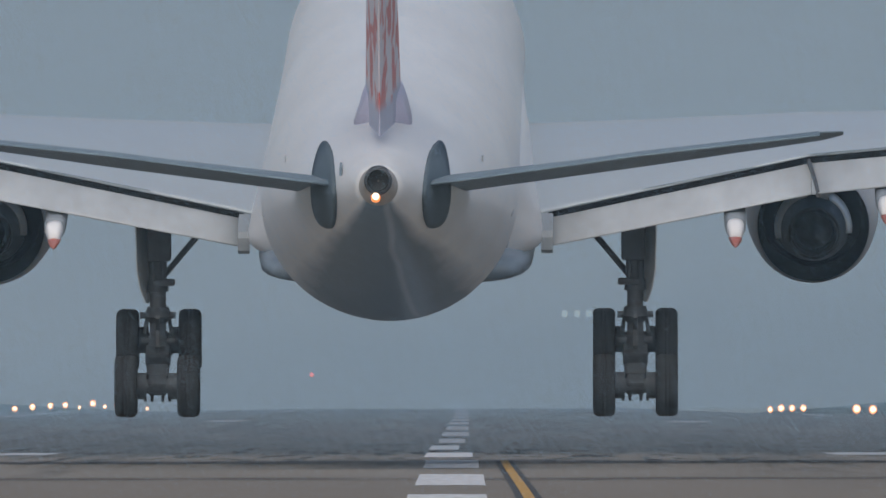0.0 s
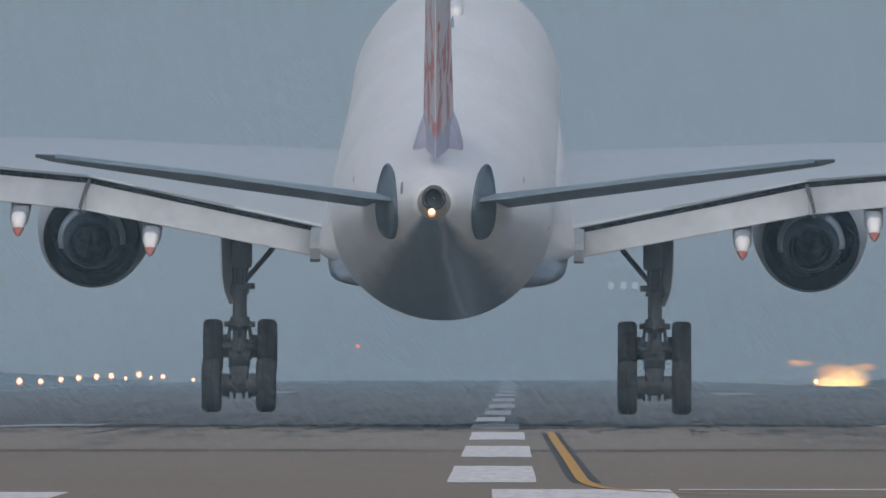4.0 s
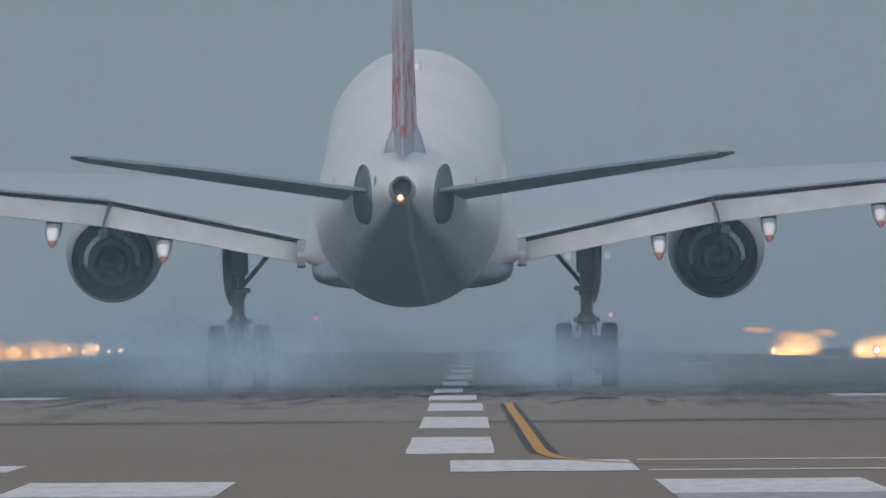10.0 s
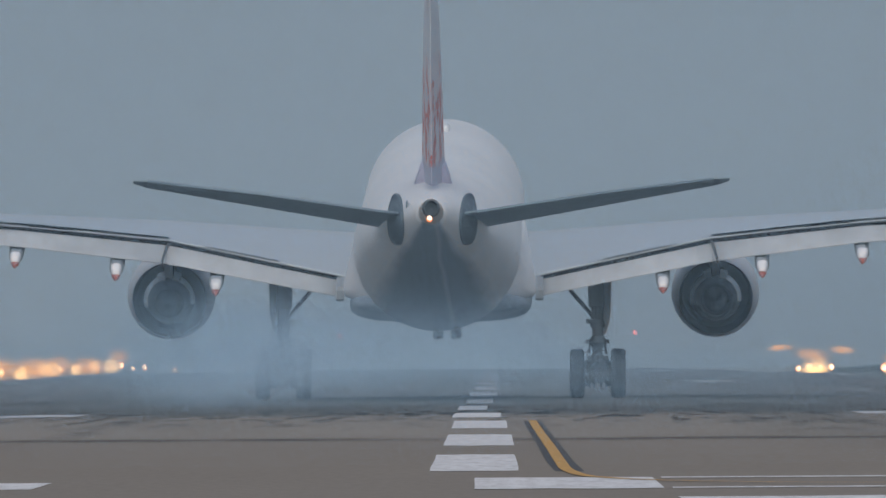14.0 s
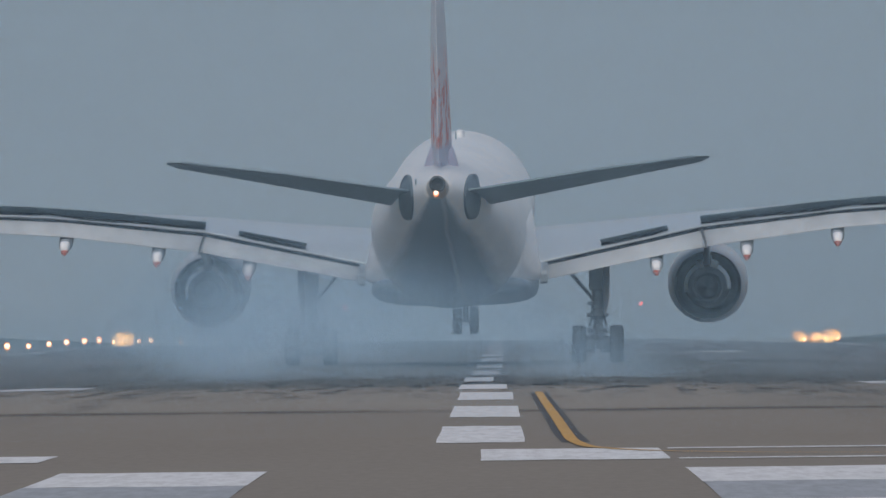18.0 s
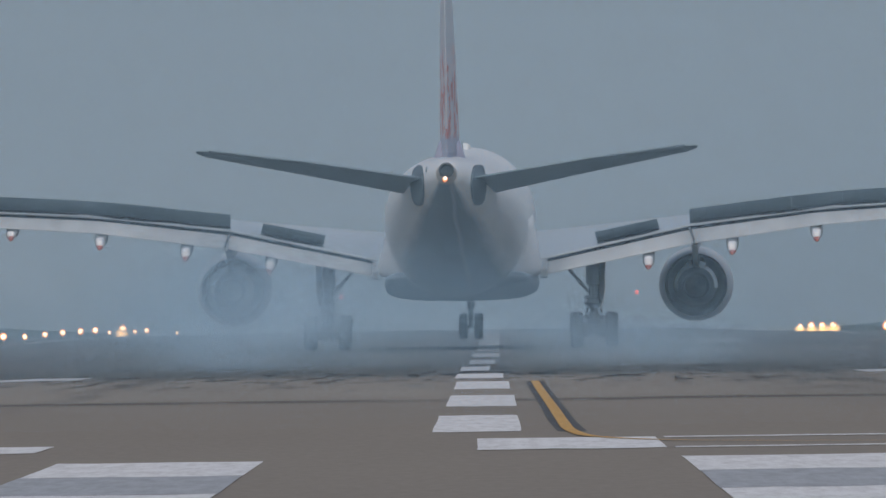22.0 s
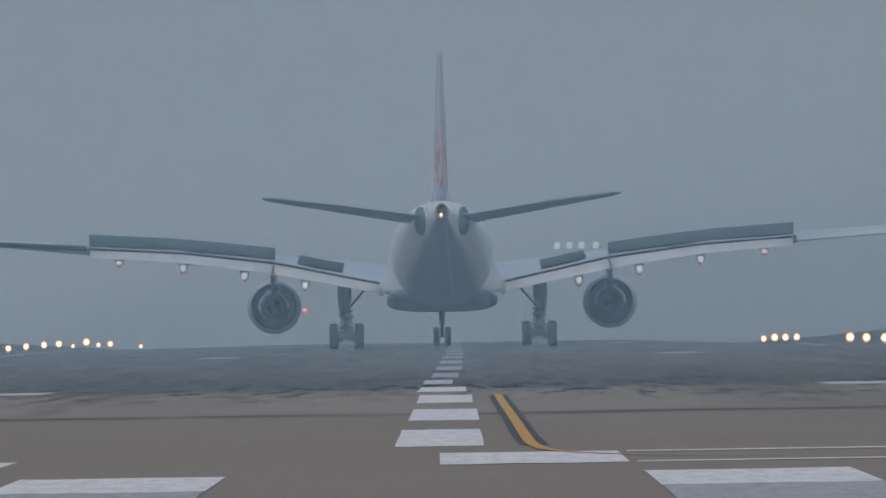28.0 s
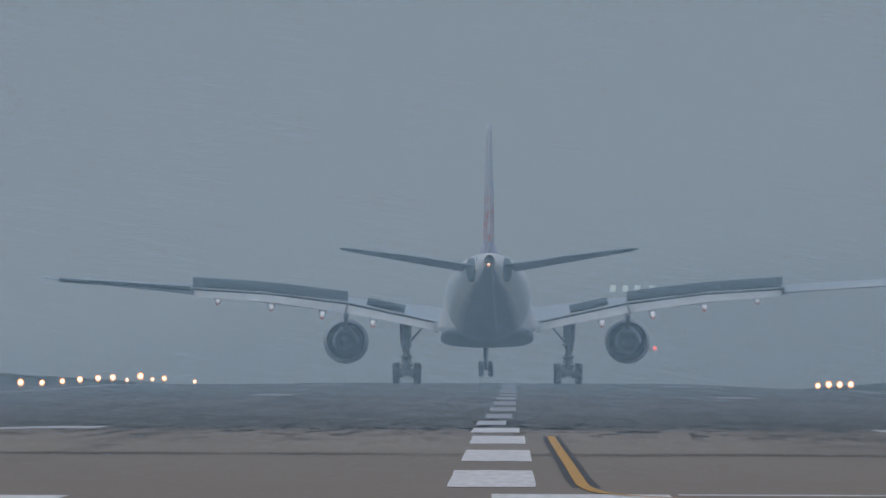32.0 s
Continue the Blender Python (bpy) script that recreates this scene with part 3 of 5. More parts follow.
def section(x, le, te, zle, zte, thick, n=12, te_thick=0.03):
    """A wing section at span x, from the nose of the profile to its tail."""
    c = le - te
    up, lo = [], []
    for i in range(n + 1):
        u = 0.5 - 0.5 * math.cos(math.pi * i / n)
        t = thick * c * 5 * (0.2969 * math.sqrt(u) - 0.126 * u - 0.3516 * u * u + 0.2843 * u ** 3 - 0.1015 * u ** 4)
        camber = 0.02 * c * 4 * u * (1 - u)
        z = zle + (zte - zle) * u + camber
        y = le - c * u
        up.append((x, y, z + t + te_thick / 2 * u))
        lo.append((x, y, z - t - te_thick / 2 * u))
    return up + lo[::-1]


# span, leading edge, trailing edge of the flap, height of leading edge, of the spoilers' trailing edge, of the flap's trailing edge, thickness
WING = [(2.4, 13.4, -1.6, 4.12, 3.78, 3.12, 0.1), (3.3, 12.8, -1.6, 4.2, 3.98, 3.32, 0.1), (9.25, 9.0, -1.8, 4.82, 5.25, 4.5, 0.1), (14.5, 5.0, -3.65, 5.36, 5.9, 5.24, 0.1), (19.5, 1.2, -5.4, 5.92, 6.2, 5.6, 0.1), (29.1, -6.0, -8.7, 6.85, 6.83, 6.6, 0.09)]


def wing_at(x):
    return lerp_table(WING, x)


def wing(s):
    rings = []
    for x in (2.4, 3.3, 6, 9.25, 12, 15, 19.5):
        le, te, zl, zg, zf, th = wing_at(x)
        rings.append(section(s * x, le, te + 1.5, zl, zg, th, te_thick=0.025))
    w = part("wing", smooth(loft(rings)), WHITE, airliner, "white swept wing with a grey underside")
    rings = []
    for x in (19.5, 23, 26, 28.3, 29.0):
        le, te, zl, zg, zf, th = wing_at(x)
        rings.append(section(s * x, le, te + 0.9, zl, zg, th))
    le, te, zl, zg, zf, th = wing_at(29.1)
    rings.append(section(s * 29.35, le - 1.6, te + 0.7, zl + 0.12, zg + 0.12, 0.06))
    part("outer_wing", smooth(loft(rings)), WHITE, w)
    rings = []
    for x in (19.62, 24, 28.2):
        le, te, zl, zg, zf, th = wing_at(x)
        rings.append(section(s * x, te + 1.05, te - 0.1, zg - 0.06, zg + (0.05 if s < 0 else -0.3), 0.16, 6))
    # left dark, right white: the raised side's underside shade is painted on
    part("aileron", smooth(loft(rings)), DARK_PAINT if s < 0 else WHITE, w, "raised aileron with its underside's shade painted dark grey" if s < 0 else "white lowered aileron")
    rings = []
    for x in (19.62, 24, 28.2):
        le, te, zl, zg, zf, th = wing_at(x)
        z = zg - (0.2 if s < 0 else 0.36)
        rings.append([(s * x, te + 0.9, z + 0.1), (s * x, te + 0.0, z + 0.07), (s * x, te + 0.0, z), (s * x, te + 0.9, z)])
    part("aileron_seal", loft(rings), UNDER_SHADE, w, "dark lower edge of the aileron")
    # shade of the cove above the flaps, put in as a near-black block
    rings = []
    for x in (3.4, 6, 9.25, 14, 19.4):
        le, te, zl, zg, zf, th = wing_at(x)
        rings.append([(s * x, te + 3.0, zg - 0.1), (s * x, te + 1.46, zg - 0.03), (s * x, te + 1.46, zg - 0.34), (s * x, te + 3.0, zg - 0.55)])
    part("flap_cove", loft(rings), UNDER_SHADE, w, "near-black block for the shaded gap between wing and flap")
    for a, b in ((3.45, 9.27), (9.28, 19.4)):
        rings = []
        for i in range(5):
            x = a + (b - a) * i / 4
            le, te, zl, zg, zf, th = wing_at(x)
            rings.append(section(s * x, te + 1.74, te, zg - 0.18, zf + 0.04, 0.1, 8))
        part("flap", smooth(loft(rings)), FLAP_PAINT, w, "lowered light grey trailing-edge flap")
    le, te, zl, zg, zf, th = wing_at(3.4)
    rings = [[(s * (3.38 + dx), te + dy, z) for dx, z in ((-0.13, z0), (0.13, z0), (0.13, z1), (-0.13, z1))] for dy, z0, z1 in ((1.8, zg - 0.3, zg - 0.02), (0.7, zg - 0.5, zg - 0.1), (0.0, zf - 0.12, zf + 0.38), (-0.1, zf - 0.04, zf + 0.24))]
    part("flap_end_fairing", loft(rings), SHELL, w, "grey end fairing at the flap's root")
    for x in (5.9, 8.25, 11.5, 13.3, 16.4):
        le, te, zl, zg, zf, th = wing_at(x)
        bm = bmesh.new()
        box(bm, s * x, te + 1.1, zg - 0.2 + (zf - zg + 0.2) * 0.36 + 0.06, 0.2, 0.5, 0.09, pose(0, 0, 0, 18), 0.02)
        part("flap_bracket", bm, GREY_PAINT, w, "small grey bracket on the flap")
    le, te, zl, zg, zf, th = wing_at(9.25)
    bm = loft([[(s * (9.22 + o + 0.2 * k), te + 1.45 - 1.55 * k, zg - 0.1 + (zf - zg + 0.14) * k + dz + 0.2 * k * (1 - k)) for o, dz in ((-0.04, -0.09), (0.04, -0.09), (0.04, 0.03), (-0.04, 0.03))] for k in (0.0, 0.25, 0.5, 0.75, 0.97)])
    part("flap_seal", bm, STEEL, w, "grey seal between the two flaps")
    for x, z in ((7.57, 3.5), (10.93, 4.06), (14.3, 4.57), (17.8, 5.0)):
        le, te, zl, zg, zf, th = wing_at(x)
        def canoe(stations):
            """Rings of a deep rounded keel hanging from the flap: aft, half width, top, bottom."""
            out = []
            for dy, hw, top, low in stations:
                ring = []
                for i in range(20):
                    c, d = math.cos(2 * math.pi * i / 20), math.sin(2 * math.pi * i / 20)
                    mid = (top + low) / 2
                    ring.append((s * x + hw * math.copysign(abs(c) ** 0.7, c), te + dy, mid + (top - low) / 2 * math.copysign(abs(d) ** 0.8, d)))
                out.append(ring)
            return smooth(loft(out))

        roof = zf - 0.04
        part("flap_track_fairing", canoe(((4.0, 0.05, z + 0.95, z + 0.8), (3.2, 0.19, z + 0.95, z + 0.45), (1.6, 0.25, z + 0.92, z + 0.27), (0.0, 0.245, roof, z + 0.19), (-0.6, 0.235, roof, z + 0.17), (-0.85, 0.2, roof - 0.03, z + 0.2))), SHELL, w, "grey canoe-shaped flap track fairing")
        part("fairing_face", canoe(((-0.75, 0.2, roof - 0.03, z + 0.2), (-1.12, 0.19, roof - 0.06, z + 0.17), (-1.3, 0.15, z + 0.45, z + 0.15), (-1.4, 0.1, z + 0.32, z + 0.16))), ROOT_WHITE, w, "white tail of the fairing")
        part("fairing_tip", canoe(((-1.2, 0.15, z + 0.27, z + 0.13), (-1.42, 0.13, z + 0.24, z + 0.09), (-1.6, 0.075, z + 0.17, z + 0.04), (-1.7, 0.015, z + 0.08, z + 0.02))), RED_TIP, w, "red tip of the fairing")
    return w


wings = [wing(-1), wing(1)]

def wing_top(x, y):
    """The height of the wing's upper skin at span x."""
    le, te, zl, zg, zf, th = wing_at(x)
    c = le - te - 1.5
    u = min(1.0, (le - y) / c)
    t = th * c * 5 * (0.2969 * math.sqrt(u) - 0.126 * u - 0.3516 * u * u + 0.2843 * u ** 3 - 0.1015 * u ** 4)
    return zl + (zg - zl) * u + 0.08 * c * u * (1 - u) + t + 0.025 * u


# spoilers: hinged panels on the wing's upper surface, span from, to
SPOILERS = []
for s in (-1, 1):
    for group, (a, b, n) in enumerate(((5.5, 8.0, 1), (9.22, 19.45, 5))):
        for i in range(n):
            x0, x1 = a + (b - a) * i / n + 0.002, a + (b - a) * (i + 1) / n - 0.002
            l0, l1 = wing_at(x0), wing_at(x1)
            h0 = Vector((s * x0, l0[1] + 2.32, wing_top(x0, l0[1] + 2.32) + 0.012))
            h1 = Vector((s * x1, l1[1] + 2.32, wing_top(x1, l1[1] + 2.32) + 0.012))
            drop = (h0.z + h1.z) / 2 - (l0[3] + l1[3]) / 2 - 0.036
            root = (h0 + h1) / 2
            ax = (h1 - h0).normalized() * s
            bm = bmesh.new()
            vs = []
            for h in (h0, h1):
                for dy, dz in ((0.02, 0.0), (0.02, 0.016), (-0.83, 0.006 - drop), (-0.83, -0.008 - drop)):
                    vs.append(bm.verts.new(h - root + Vector((0, dy, dz))))
            for f in ((0, 1, 5, 4), (1, 2, 6, 5), (2, 3, 7, 6), (3, 0, 4, 7), (0, 3, 2, 1), (4, 5, 6, 7)):
                bm.faces.new([vs[k] for k in f])
            bm.faces.ensure_lookup_table()
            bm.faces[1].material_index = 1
            # shade under the raised spoiler, laid on the skin as a near-black plate
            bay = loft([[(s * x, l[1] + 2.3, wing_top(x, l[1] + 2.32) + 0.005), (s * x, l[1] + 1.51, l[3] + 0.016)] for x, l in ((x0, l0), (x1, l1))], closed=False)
            part("spoiler_bay", bay, UNDER_SHADE, wings[(s + 1) // 2], "near-black plate painting the shade under the spoiler")
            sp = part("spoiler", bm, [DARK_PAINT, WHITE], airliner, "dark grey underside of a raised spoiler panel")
            SPOILERS.append((sp, root, ax, group))


TAILPLANES = []


def tailplane(s):
    rings = []
    for x, le, te, zl, zt, th in ((0.9, -24.0, -28.7, 6.84, 7.56, 0.07), (1.6, -24.4, -28.85, 6.96, 7.68, 0.07), (5.5, -26.9, -29.5, 7.77, 8.28, 0.085), (9.3, -28.6, -30.0, 8.52, 8.76, 0.09), (9.7, -29.1, -30.0, 8.68, 8.77, 0.06)):
        rings.append(section(s * x, le, te + 0.75, zl, zt, th, 10))
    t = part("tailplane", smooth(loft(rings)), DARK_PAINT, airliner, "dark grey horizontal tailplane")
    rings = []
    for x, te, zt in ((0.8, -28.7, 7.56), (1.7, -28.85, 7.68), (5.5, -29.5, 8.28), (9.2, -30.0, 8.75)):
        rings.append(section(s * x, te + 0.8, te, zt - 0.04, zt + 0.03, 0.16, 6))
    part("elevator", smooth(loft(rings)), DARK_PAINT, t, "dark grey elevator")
    TAILPLANES.append(t)
    def on_hull(f, a, out):
        """A point of the crescent-shaped plate, laid on the tapering hull."""
        c, v = math.cos(a), f * math.sin(a)
        x = 1.08 + f * math.copysign(abs(c) ** 0.75, c) * (0.33 if c > 0 else 0.19)
        z = 7.3 + 0.78 * v
        near, far = -30.0, -22.0
        for _ in range(24):
            y = (near + far) / 2
            zb, zt, w = hull_at(y)
            k = 1 - ((z - (zb + zt) / 2) / ((zt - zb) / 2)) ** 2
            if k > 0 and w * math.sqrt(k) > x:
                far = y
            else:
                near = y
        return (s * (x + out), y - out, z)

    rings = [[on_hull(1.0, 2 * math.pi * i / 28, -0.03) for i in range(28)]]
    rings += [[on_hull(f, 2 * math.pi * i / 28, 0.07) for i in range(28)] for f in (1.0, 0.8, 0.6, 0.4, 0.2, 0.05)]
    part("apron_plate", smooth(loft(rings)), PLATE, airliner, "dark grey scuff plate round the tailplane root")


tailplane(-1)
tailplane(1)


def fin():
    m, nt, b = nodes_of("fin_paint")
    L = nt.links.new
    co = nt.nodes.new("ShaderNodeTexCoord")
    mp = nt.nodes.new("ShaderNodeMapping")
    mp.inputs["Scale"].default_value = (5.0, 0.7, 0.8)
    L(co.outputs["Object"], mp.inputs["Vector"])
    nz = socket(nt, "ShaderNodeTexNoise", Scale=1.3, Detail=2.5, Roughness=0.5)
    L(mp.outputs[0], nz.inputs["Vector"])
    cr = nt.nodes.new("ShaderNodeMapRange")
    cr.inputs["From Min"].default_value, cr.inputs["From Max"].default_value = 0.46, 0.5
    L(nz.outputs["Fac"], cr.inputs["Value"])
    petal = nt.nodes.new("ShaderNodeMix")
    petal.data_type = "RGBA"
    petal.inputs["A"].default_value, petal.inputs["B"].default_value = (0.66, 0.19, 0.18, 1), (0.78, 0.7, 0.74, 1)
    L(cr.outputs[0], petal.inputs["Factor"])
    sep = nt.nodes.new("ShaderNodeSeparateXYZ")
    L(co.outputs["Object"], sep.inputs[0])
    hi = nt.nodes.new("ShaderNodeMapRange")
    hi.inputs["From Min"].default_value, hi.inputs["From Max"].default_value = 11.9, 12.9
    L(sep.outputs["Z"], hi.inputs["Value"])
    top = nt.nodes.new("ShaderNodeMix")
    top.data_type = "RGBA"
    top.inputs["B"].default_value = (0.72, 0.74, 0.8, 1)
    L(hi.outputs[0], top.inputs["Factor"])
    L(petal.outputs["Result"], top.inputs["A"])
    # the petals fade to lilac at the foot
    lo_ = nt.nodes.new("ShaderNodeMapRange")
    lo_.inputs["From Min"].default_value, lo_.inputs["From Max"].default_value = 9.3, 9.05
    L(sep.outputs["Z"], lo_.inputs["Value"])
    foot = nt.nodes.new("ShaderNodeMix")
    foot.data_type = "RGBA"
    foot.inputs["B"].default_value = (0.52, 0.53, 0.66, 1)
    L(lo_.outputs[0], foot.inputs["Factor"])
    L(top.outputs["Result"], foot.inputs["A"])
    L(foot.outputs["Result"], b.inputs["Base Color"])
    b.inputs["Roughness"].default_value = 0.4
    rings = []
    for z, le, te, th in ((8.0, -18.6, -28.0, 0.08), (9.2, -20.2, -28.5, 0.085), (12.5, -23.5, -29.5, 0.095), (16.2, -27.0, -30.5, 0.085), (16.7, -28.3, -30.55, 0.06)):
        c = le - te
        up, lo = [], []
        for i in range(11):
            u = 0.5 - 0.5 * math.cos(math.pi * i / 10)
            t = th * c * 5 * (0.2969 * math.sqrt(u) - 0.126 * u - 0.3516 * u * u + 0.2843 * u ** 3 - 0.1015 * u ** 4) + 0.05 * u
            up.append((t, le - c * 0.72 * u, z))
            lo.append((-t, le - c * 0.72 * u, z))
        rings.append(up + lo[::-1])
    f = part("vertical_fin", smooth(loft(rings)), m, airliner, "white vertical fin with pink and red blossom petals")
    rings = []
    for z, te, c, w in ((8.6, -28.4, 2.3, 0.25), (9.1, -28.5, 2.25, 0.25), (12.5, -29.5, 1.72, 0.22), (16.2, -30.5, 1.0, 0.12)):
        rings.append([(w, te + c, z), (w * 0.45, te + c * 0.42, z), (0.015, te, z), (-0.015, te, z), (-w * 0.45, te + c * 0.42, z), (-w, te + c, z)])
    part("rudder", loft(rings), m, f, "rudder with pink and red petals")
    rings = []
    for y, w, top, h in ((-17.0, 0.08, 0.06, 0.05), (-18.5, 0.4, 0.25, 0.35), (-20.5, 0.58, 0.38, 0.55), (-22.5, 0.64, 0.4, 0.6), (-23.2, 0.64, 0.38, 0.58), (-23.5, 0.6, 0.34, 0.5)):
        zb, zt, hw = hull_at(y)
        edge = (zb + zt) / 2 + (zt - zb) / 2 * math.sqrt(1 - (w / hw) ** 2) - 0.06
        rings.append([(-w, y, edge), (-top - 0.1, y, zt + h * 0.5), (-top, y, zt + h), (top, y, zt + h), (top + 0.1, y, zt + h * 0.5), (w, y, edge)])
    part("fin_fillet", smooth(loft(rings)), LILAC, airliner, "lilac fairing at the foot of the fin")


fin()
bm = lathe([(-30.4, 0.36), (-30.95, 0.31), (-31.3, 0.285), (-31.32, 0.225), (-31.1, 0.215), (-30.98, 0.2), (-30.96, 0.02)], 24)
bmesh.ops.transform(bm, verts=bm.verts, matrix=pose(0, -31.3, 7.96) @ pose(0, 0, 0, -7) @ pose(0, 31.3, 0))
part("exhaust_pipe", smooth(bm), HOT, airliner, "sooty auxiliary power unit exhaust")
bm = loft([[(r * math.cos(a), y, z + r * math.sin(a)) for a in (2 * math.pi * i / 28 for i in range(28))] for y, z, r in ((-30.7, 7.79, 0.42), (-30.92, 7.8, 0.405), (-31.12, 7.87, 0.35), (-31.26, 7.94, 0.295))], caps=False)
part("exhaust_sleeve", smooth(bm), SLEEVE, airliner, "soot-darkened metal sleeve of the tail cone")
bm = bmesh.new()
bmesh.ops.create_uvsphere(bm, u_segments=12, v_segments=8, radius=0.075, matrix=Matrix.Translation((-0.05, -31.33, 7.63)))
tail_light = part("tail_light", smooth(bm), NAV, airliner, "lit tail navigation light")
# the tail light's orange halo, added as a glowing ring
bm = bmesh.new()
tube(bm, (-0.05, -31.31, 7.6), (-0.05, -30.95, 7.56), 0.1, 0.1, 14)
part("lens_rim", smooth(bm), NAV_HALO, tail_light, "glowing orange ring that paints the tail light's halo")
bm = bmesh.new()
bmesh.ops.create_uvsphere(bm, u_segments=14, v_segments=10, radius=0.3)
strobe = part("strobe_light", smooth(bm), glow("strobe", (1.0, 0.97, 0.9), 6.0), airliner, "white anti-collision flash at the tail")
bm = bmesh.new()
bmesh.ops.create_uvsphere(bm, u_segments=10, v_segments=6, radius=0.035, matrix=Matrix.Translation((-3.6, -27.3, 7.87)))
part("logo_light", smooth(bm), glow("logo_lamp", (1.0, 0.78, 0.6), 2.2), airliner, "small lit lamp on the tailplane")


zb, zt, w = hull_at(-28.9)
k = math.sqrt(max(0.0, 1 - ((7.95 - (zb + zt) / 2) / ((zt - zb) / 2)) ** 2))
bm = bmesh.new()
box(bm, -w * k, -28.9, 7.95, 0.05, 0.9, 0.2, None, 0.015)
part("vent", bm, DARK_PAINT, airliner, "small dark vent in the skin")
bm = loft([[(-0.04, 9.0, 8.33), (0.04, 9.0, 8.33), (0.04, 8.4, 8.33), (-0.04, 8.4, 8.33)], [(-0.02, 8.75, 8.6), (0.02, 8.75, 8.6), (0.02, 8.45, 8.6), (-0.02, 8.45, 8.6)]])
part("antenna", bm, DARK_PAINT, airliner, "small dark blade antenna")
bm = loft([[(0.05 + w * math.cos(a), y + 4.0, 8.34 + 0.8 * h * math.sin(a)) for a in (2 * math.pi * i / 16 for i in range(16))] for y, w, h in ((11.5, 0.04, 0.1), (10.9, 0.17, 0.2), (10.0, 0.2, 0.24), (8.6, 0.18, 0.23), (8.3, 0.12, 0.18))])
part("antenna_fairing", smooth(bm), surface("radome_paint", (0.85, 0.87, 0.88), 0.3, vary=0.03), airliner, "small white antenna fairing on the crown")

def engine(s):
    cx, cz, fw = s * 9.4, 2.7, 2.8
    out = lathe([(12.2, 1.22), (12.45, 1.3), (12.2, 1.42), (11, 1.5), (9, 1.52), (7.2, 1.44), (6.0, 1.31), (5.95, 1.28), (6.1, 1.27)], 40)
    bmesh.ops.translate(out, verts=out.verts, vec=(cx, fw, cz))
    e = part("engine_nacelle", smooth(out), GREY_PAINT, airliner, "pale grey engine nacelle with a dark exhaust")
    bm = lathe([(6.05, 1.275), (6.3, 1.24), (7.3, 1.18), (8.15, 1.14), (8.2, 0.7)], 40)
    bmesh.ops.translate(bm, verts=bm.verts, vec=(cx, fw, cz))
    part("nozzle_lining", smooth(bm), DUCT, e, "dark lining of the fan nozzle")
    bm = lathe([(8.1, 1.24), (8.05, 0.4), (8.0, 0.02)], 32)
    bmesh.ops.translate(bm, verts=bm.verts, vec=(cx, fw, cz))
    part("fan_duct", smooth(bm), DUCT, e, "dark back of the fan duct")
    bm = lathe([(8.2, 0.75), (6.5, 0.86), (5.2, 0.72), (4.5, 0.6), (4.48, 0.54), (4.9, 0.52), (5.1, 0.5), (5.15, 0.05)], 32)
    bmesh.ops.translate(bm, verts=bm.verts, vec=(cx, fw, cz))
    part("core_cowl", smooth(bm), COWL, e, "grey metal core cowl")
    bm = lathe([(4.6, 0.605), (4.4, 0.585), (4.38, 0.53), (5.0, 0.5), (5.3, 0.42)], 32)
    bmesh.ops.translate(bm, verts=bm.verts, vec=(cx, fw, cz))
    part("core_nozzle", smooth(bm), HOT, e, "burnt rim of the core nozzle")
    bm = lathe([(5.9, 0.42), (4.9, 0.4), (4.2, 0.27), (3.6, 0.03)], 24)
    bmesh.ops.translate(bm, verts=bm.verts, vec=(cx, fw, cz))
    part("exhaust_plug", smooth(bm), CORE, e, "dark exhaust plug")
    bm = bmesh.new()
    box(bm, cx, fw + 6.9, cz + 0.95, 0.3, 1.8, 0.62, None, 0.08)
    part("bifurcation", bm, COWL, e, "strut crossing the fan duct under the pylon")
    # lit patches flanking the strut, added as pale metal pieces
    for a0, a1 in ((64, 80), (100, 116)):
        rings = []
        for k in range(4):
            a = radians(a0 + (a1 - a0) * k / 3)
            rings.append([(cx + r * math.cos(a), fw + y, cz + r * math.sin(a)) for y, r in ((6.0, 0.62), (5.38, 0.66), (5.34, 0.8), (5.4, 0.96), (6.0, 1.0))])
        part("strut_panel", loft(rings), LIT_PATCH_METAL, e, "pale metal piece for the lit patch beside the strut")
    # the core cowl's reflection arcs, put in as separate pale metal pieces
    for a0, a1 in ((-8, 62), (112, 196)):
        rings = []
        for k in range(9):
            a = radians(a0 + (a1 - a0) * k / 8)
            rings.append([(cx + r * math.cos(a), fw + y, cz + r * math.sin(a)) for y, r in ((6.1, 0.88), (5.75, 0.89), (5.58, 0.87), (5.48, 0.83), (5.43, 0.78), (5.42, 0.73), (5.5, 0.66), (6.1, 0.7))])
        part("cowl_panel", smooth(loft(rings)), HIGHLIGHT_METAL, e, "pale shiny strip for the highlight on the core cowl's shoulder")
    le, te, zl, zg, zf, th = wing_at(9.33)
    rings = []
    for y, z0, z1, w in ((15.1, cz + 1.45, cz + 1.6, 0.12), (13, cz + 1.1, cz + 1.9, 0.24), (10.6, cz + 0.75, 4.95, 0.16), (8.9, cz + 0.7, 5.0, 0.12), (5.5, 3.95, 4.8, 0.11), (2.5, 4.4, 4.8, 0.1)):
        rings.append([(cx - w, y, z0), (cx + w, y, z0), (cx + w * 0.8, y, z1), (cx - w * 0.8, y, z1)])
    part("pylon", loft(rings), GREY_PAINT, e, "grey engine pylon")


engine(-1)
engine(1)


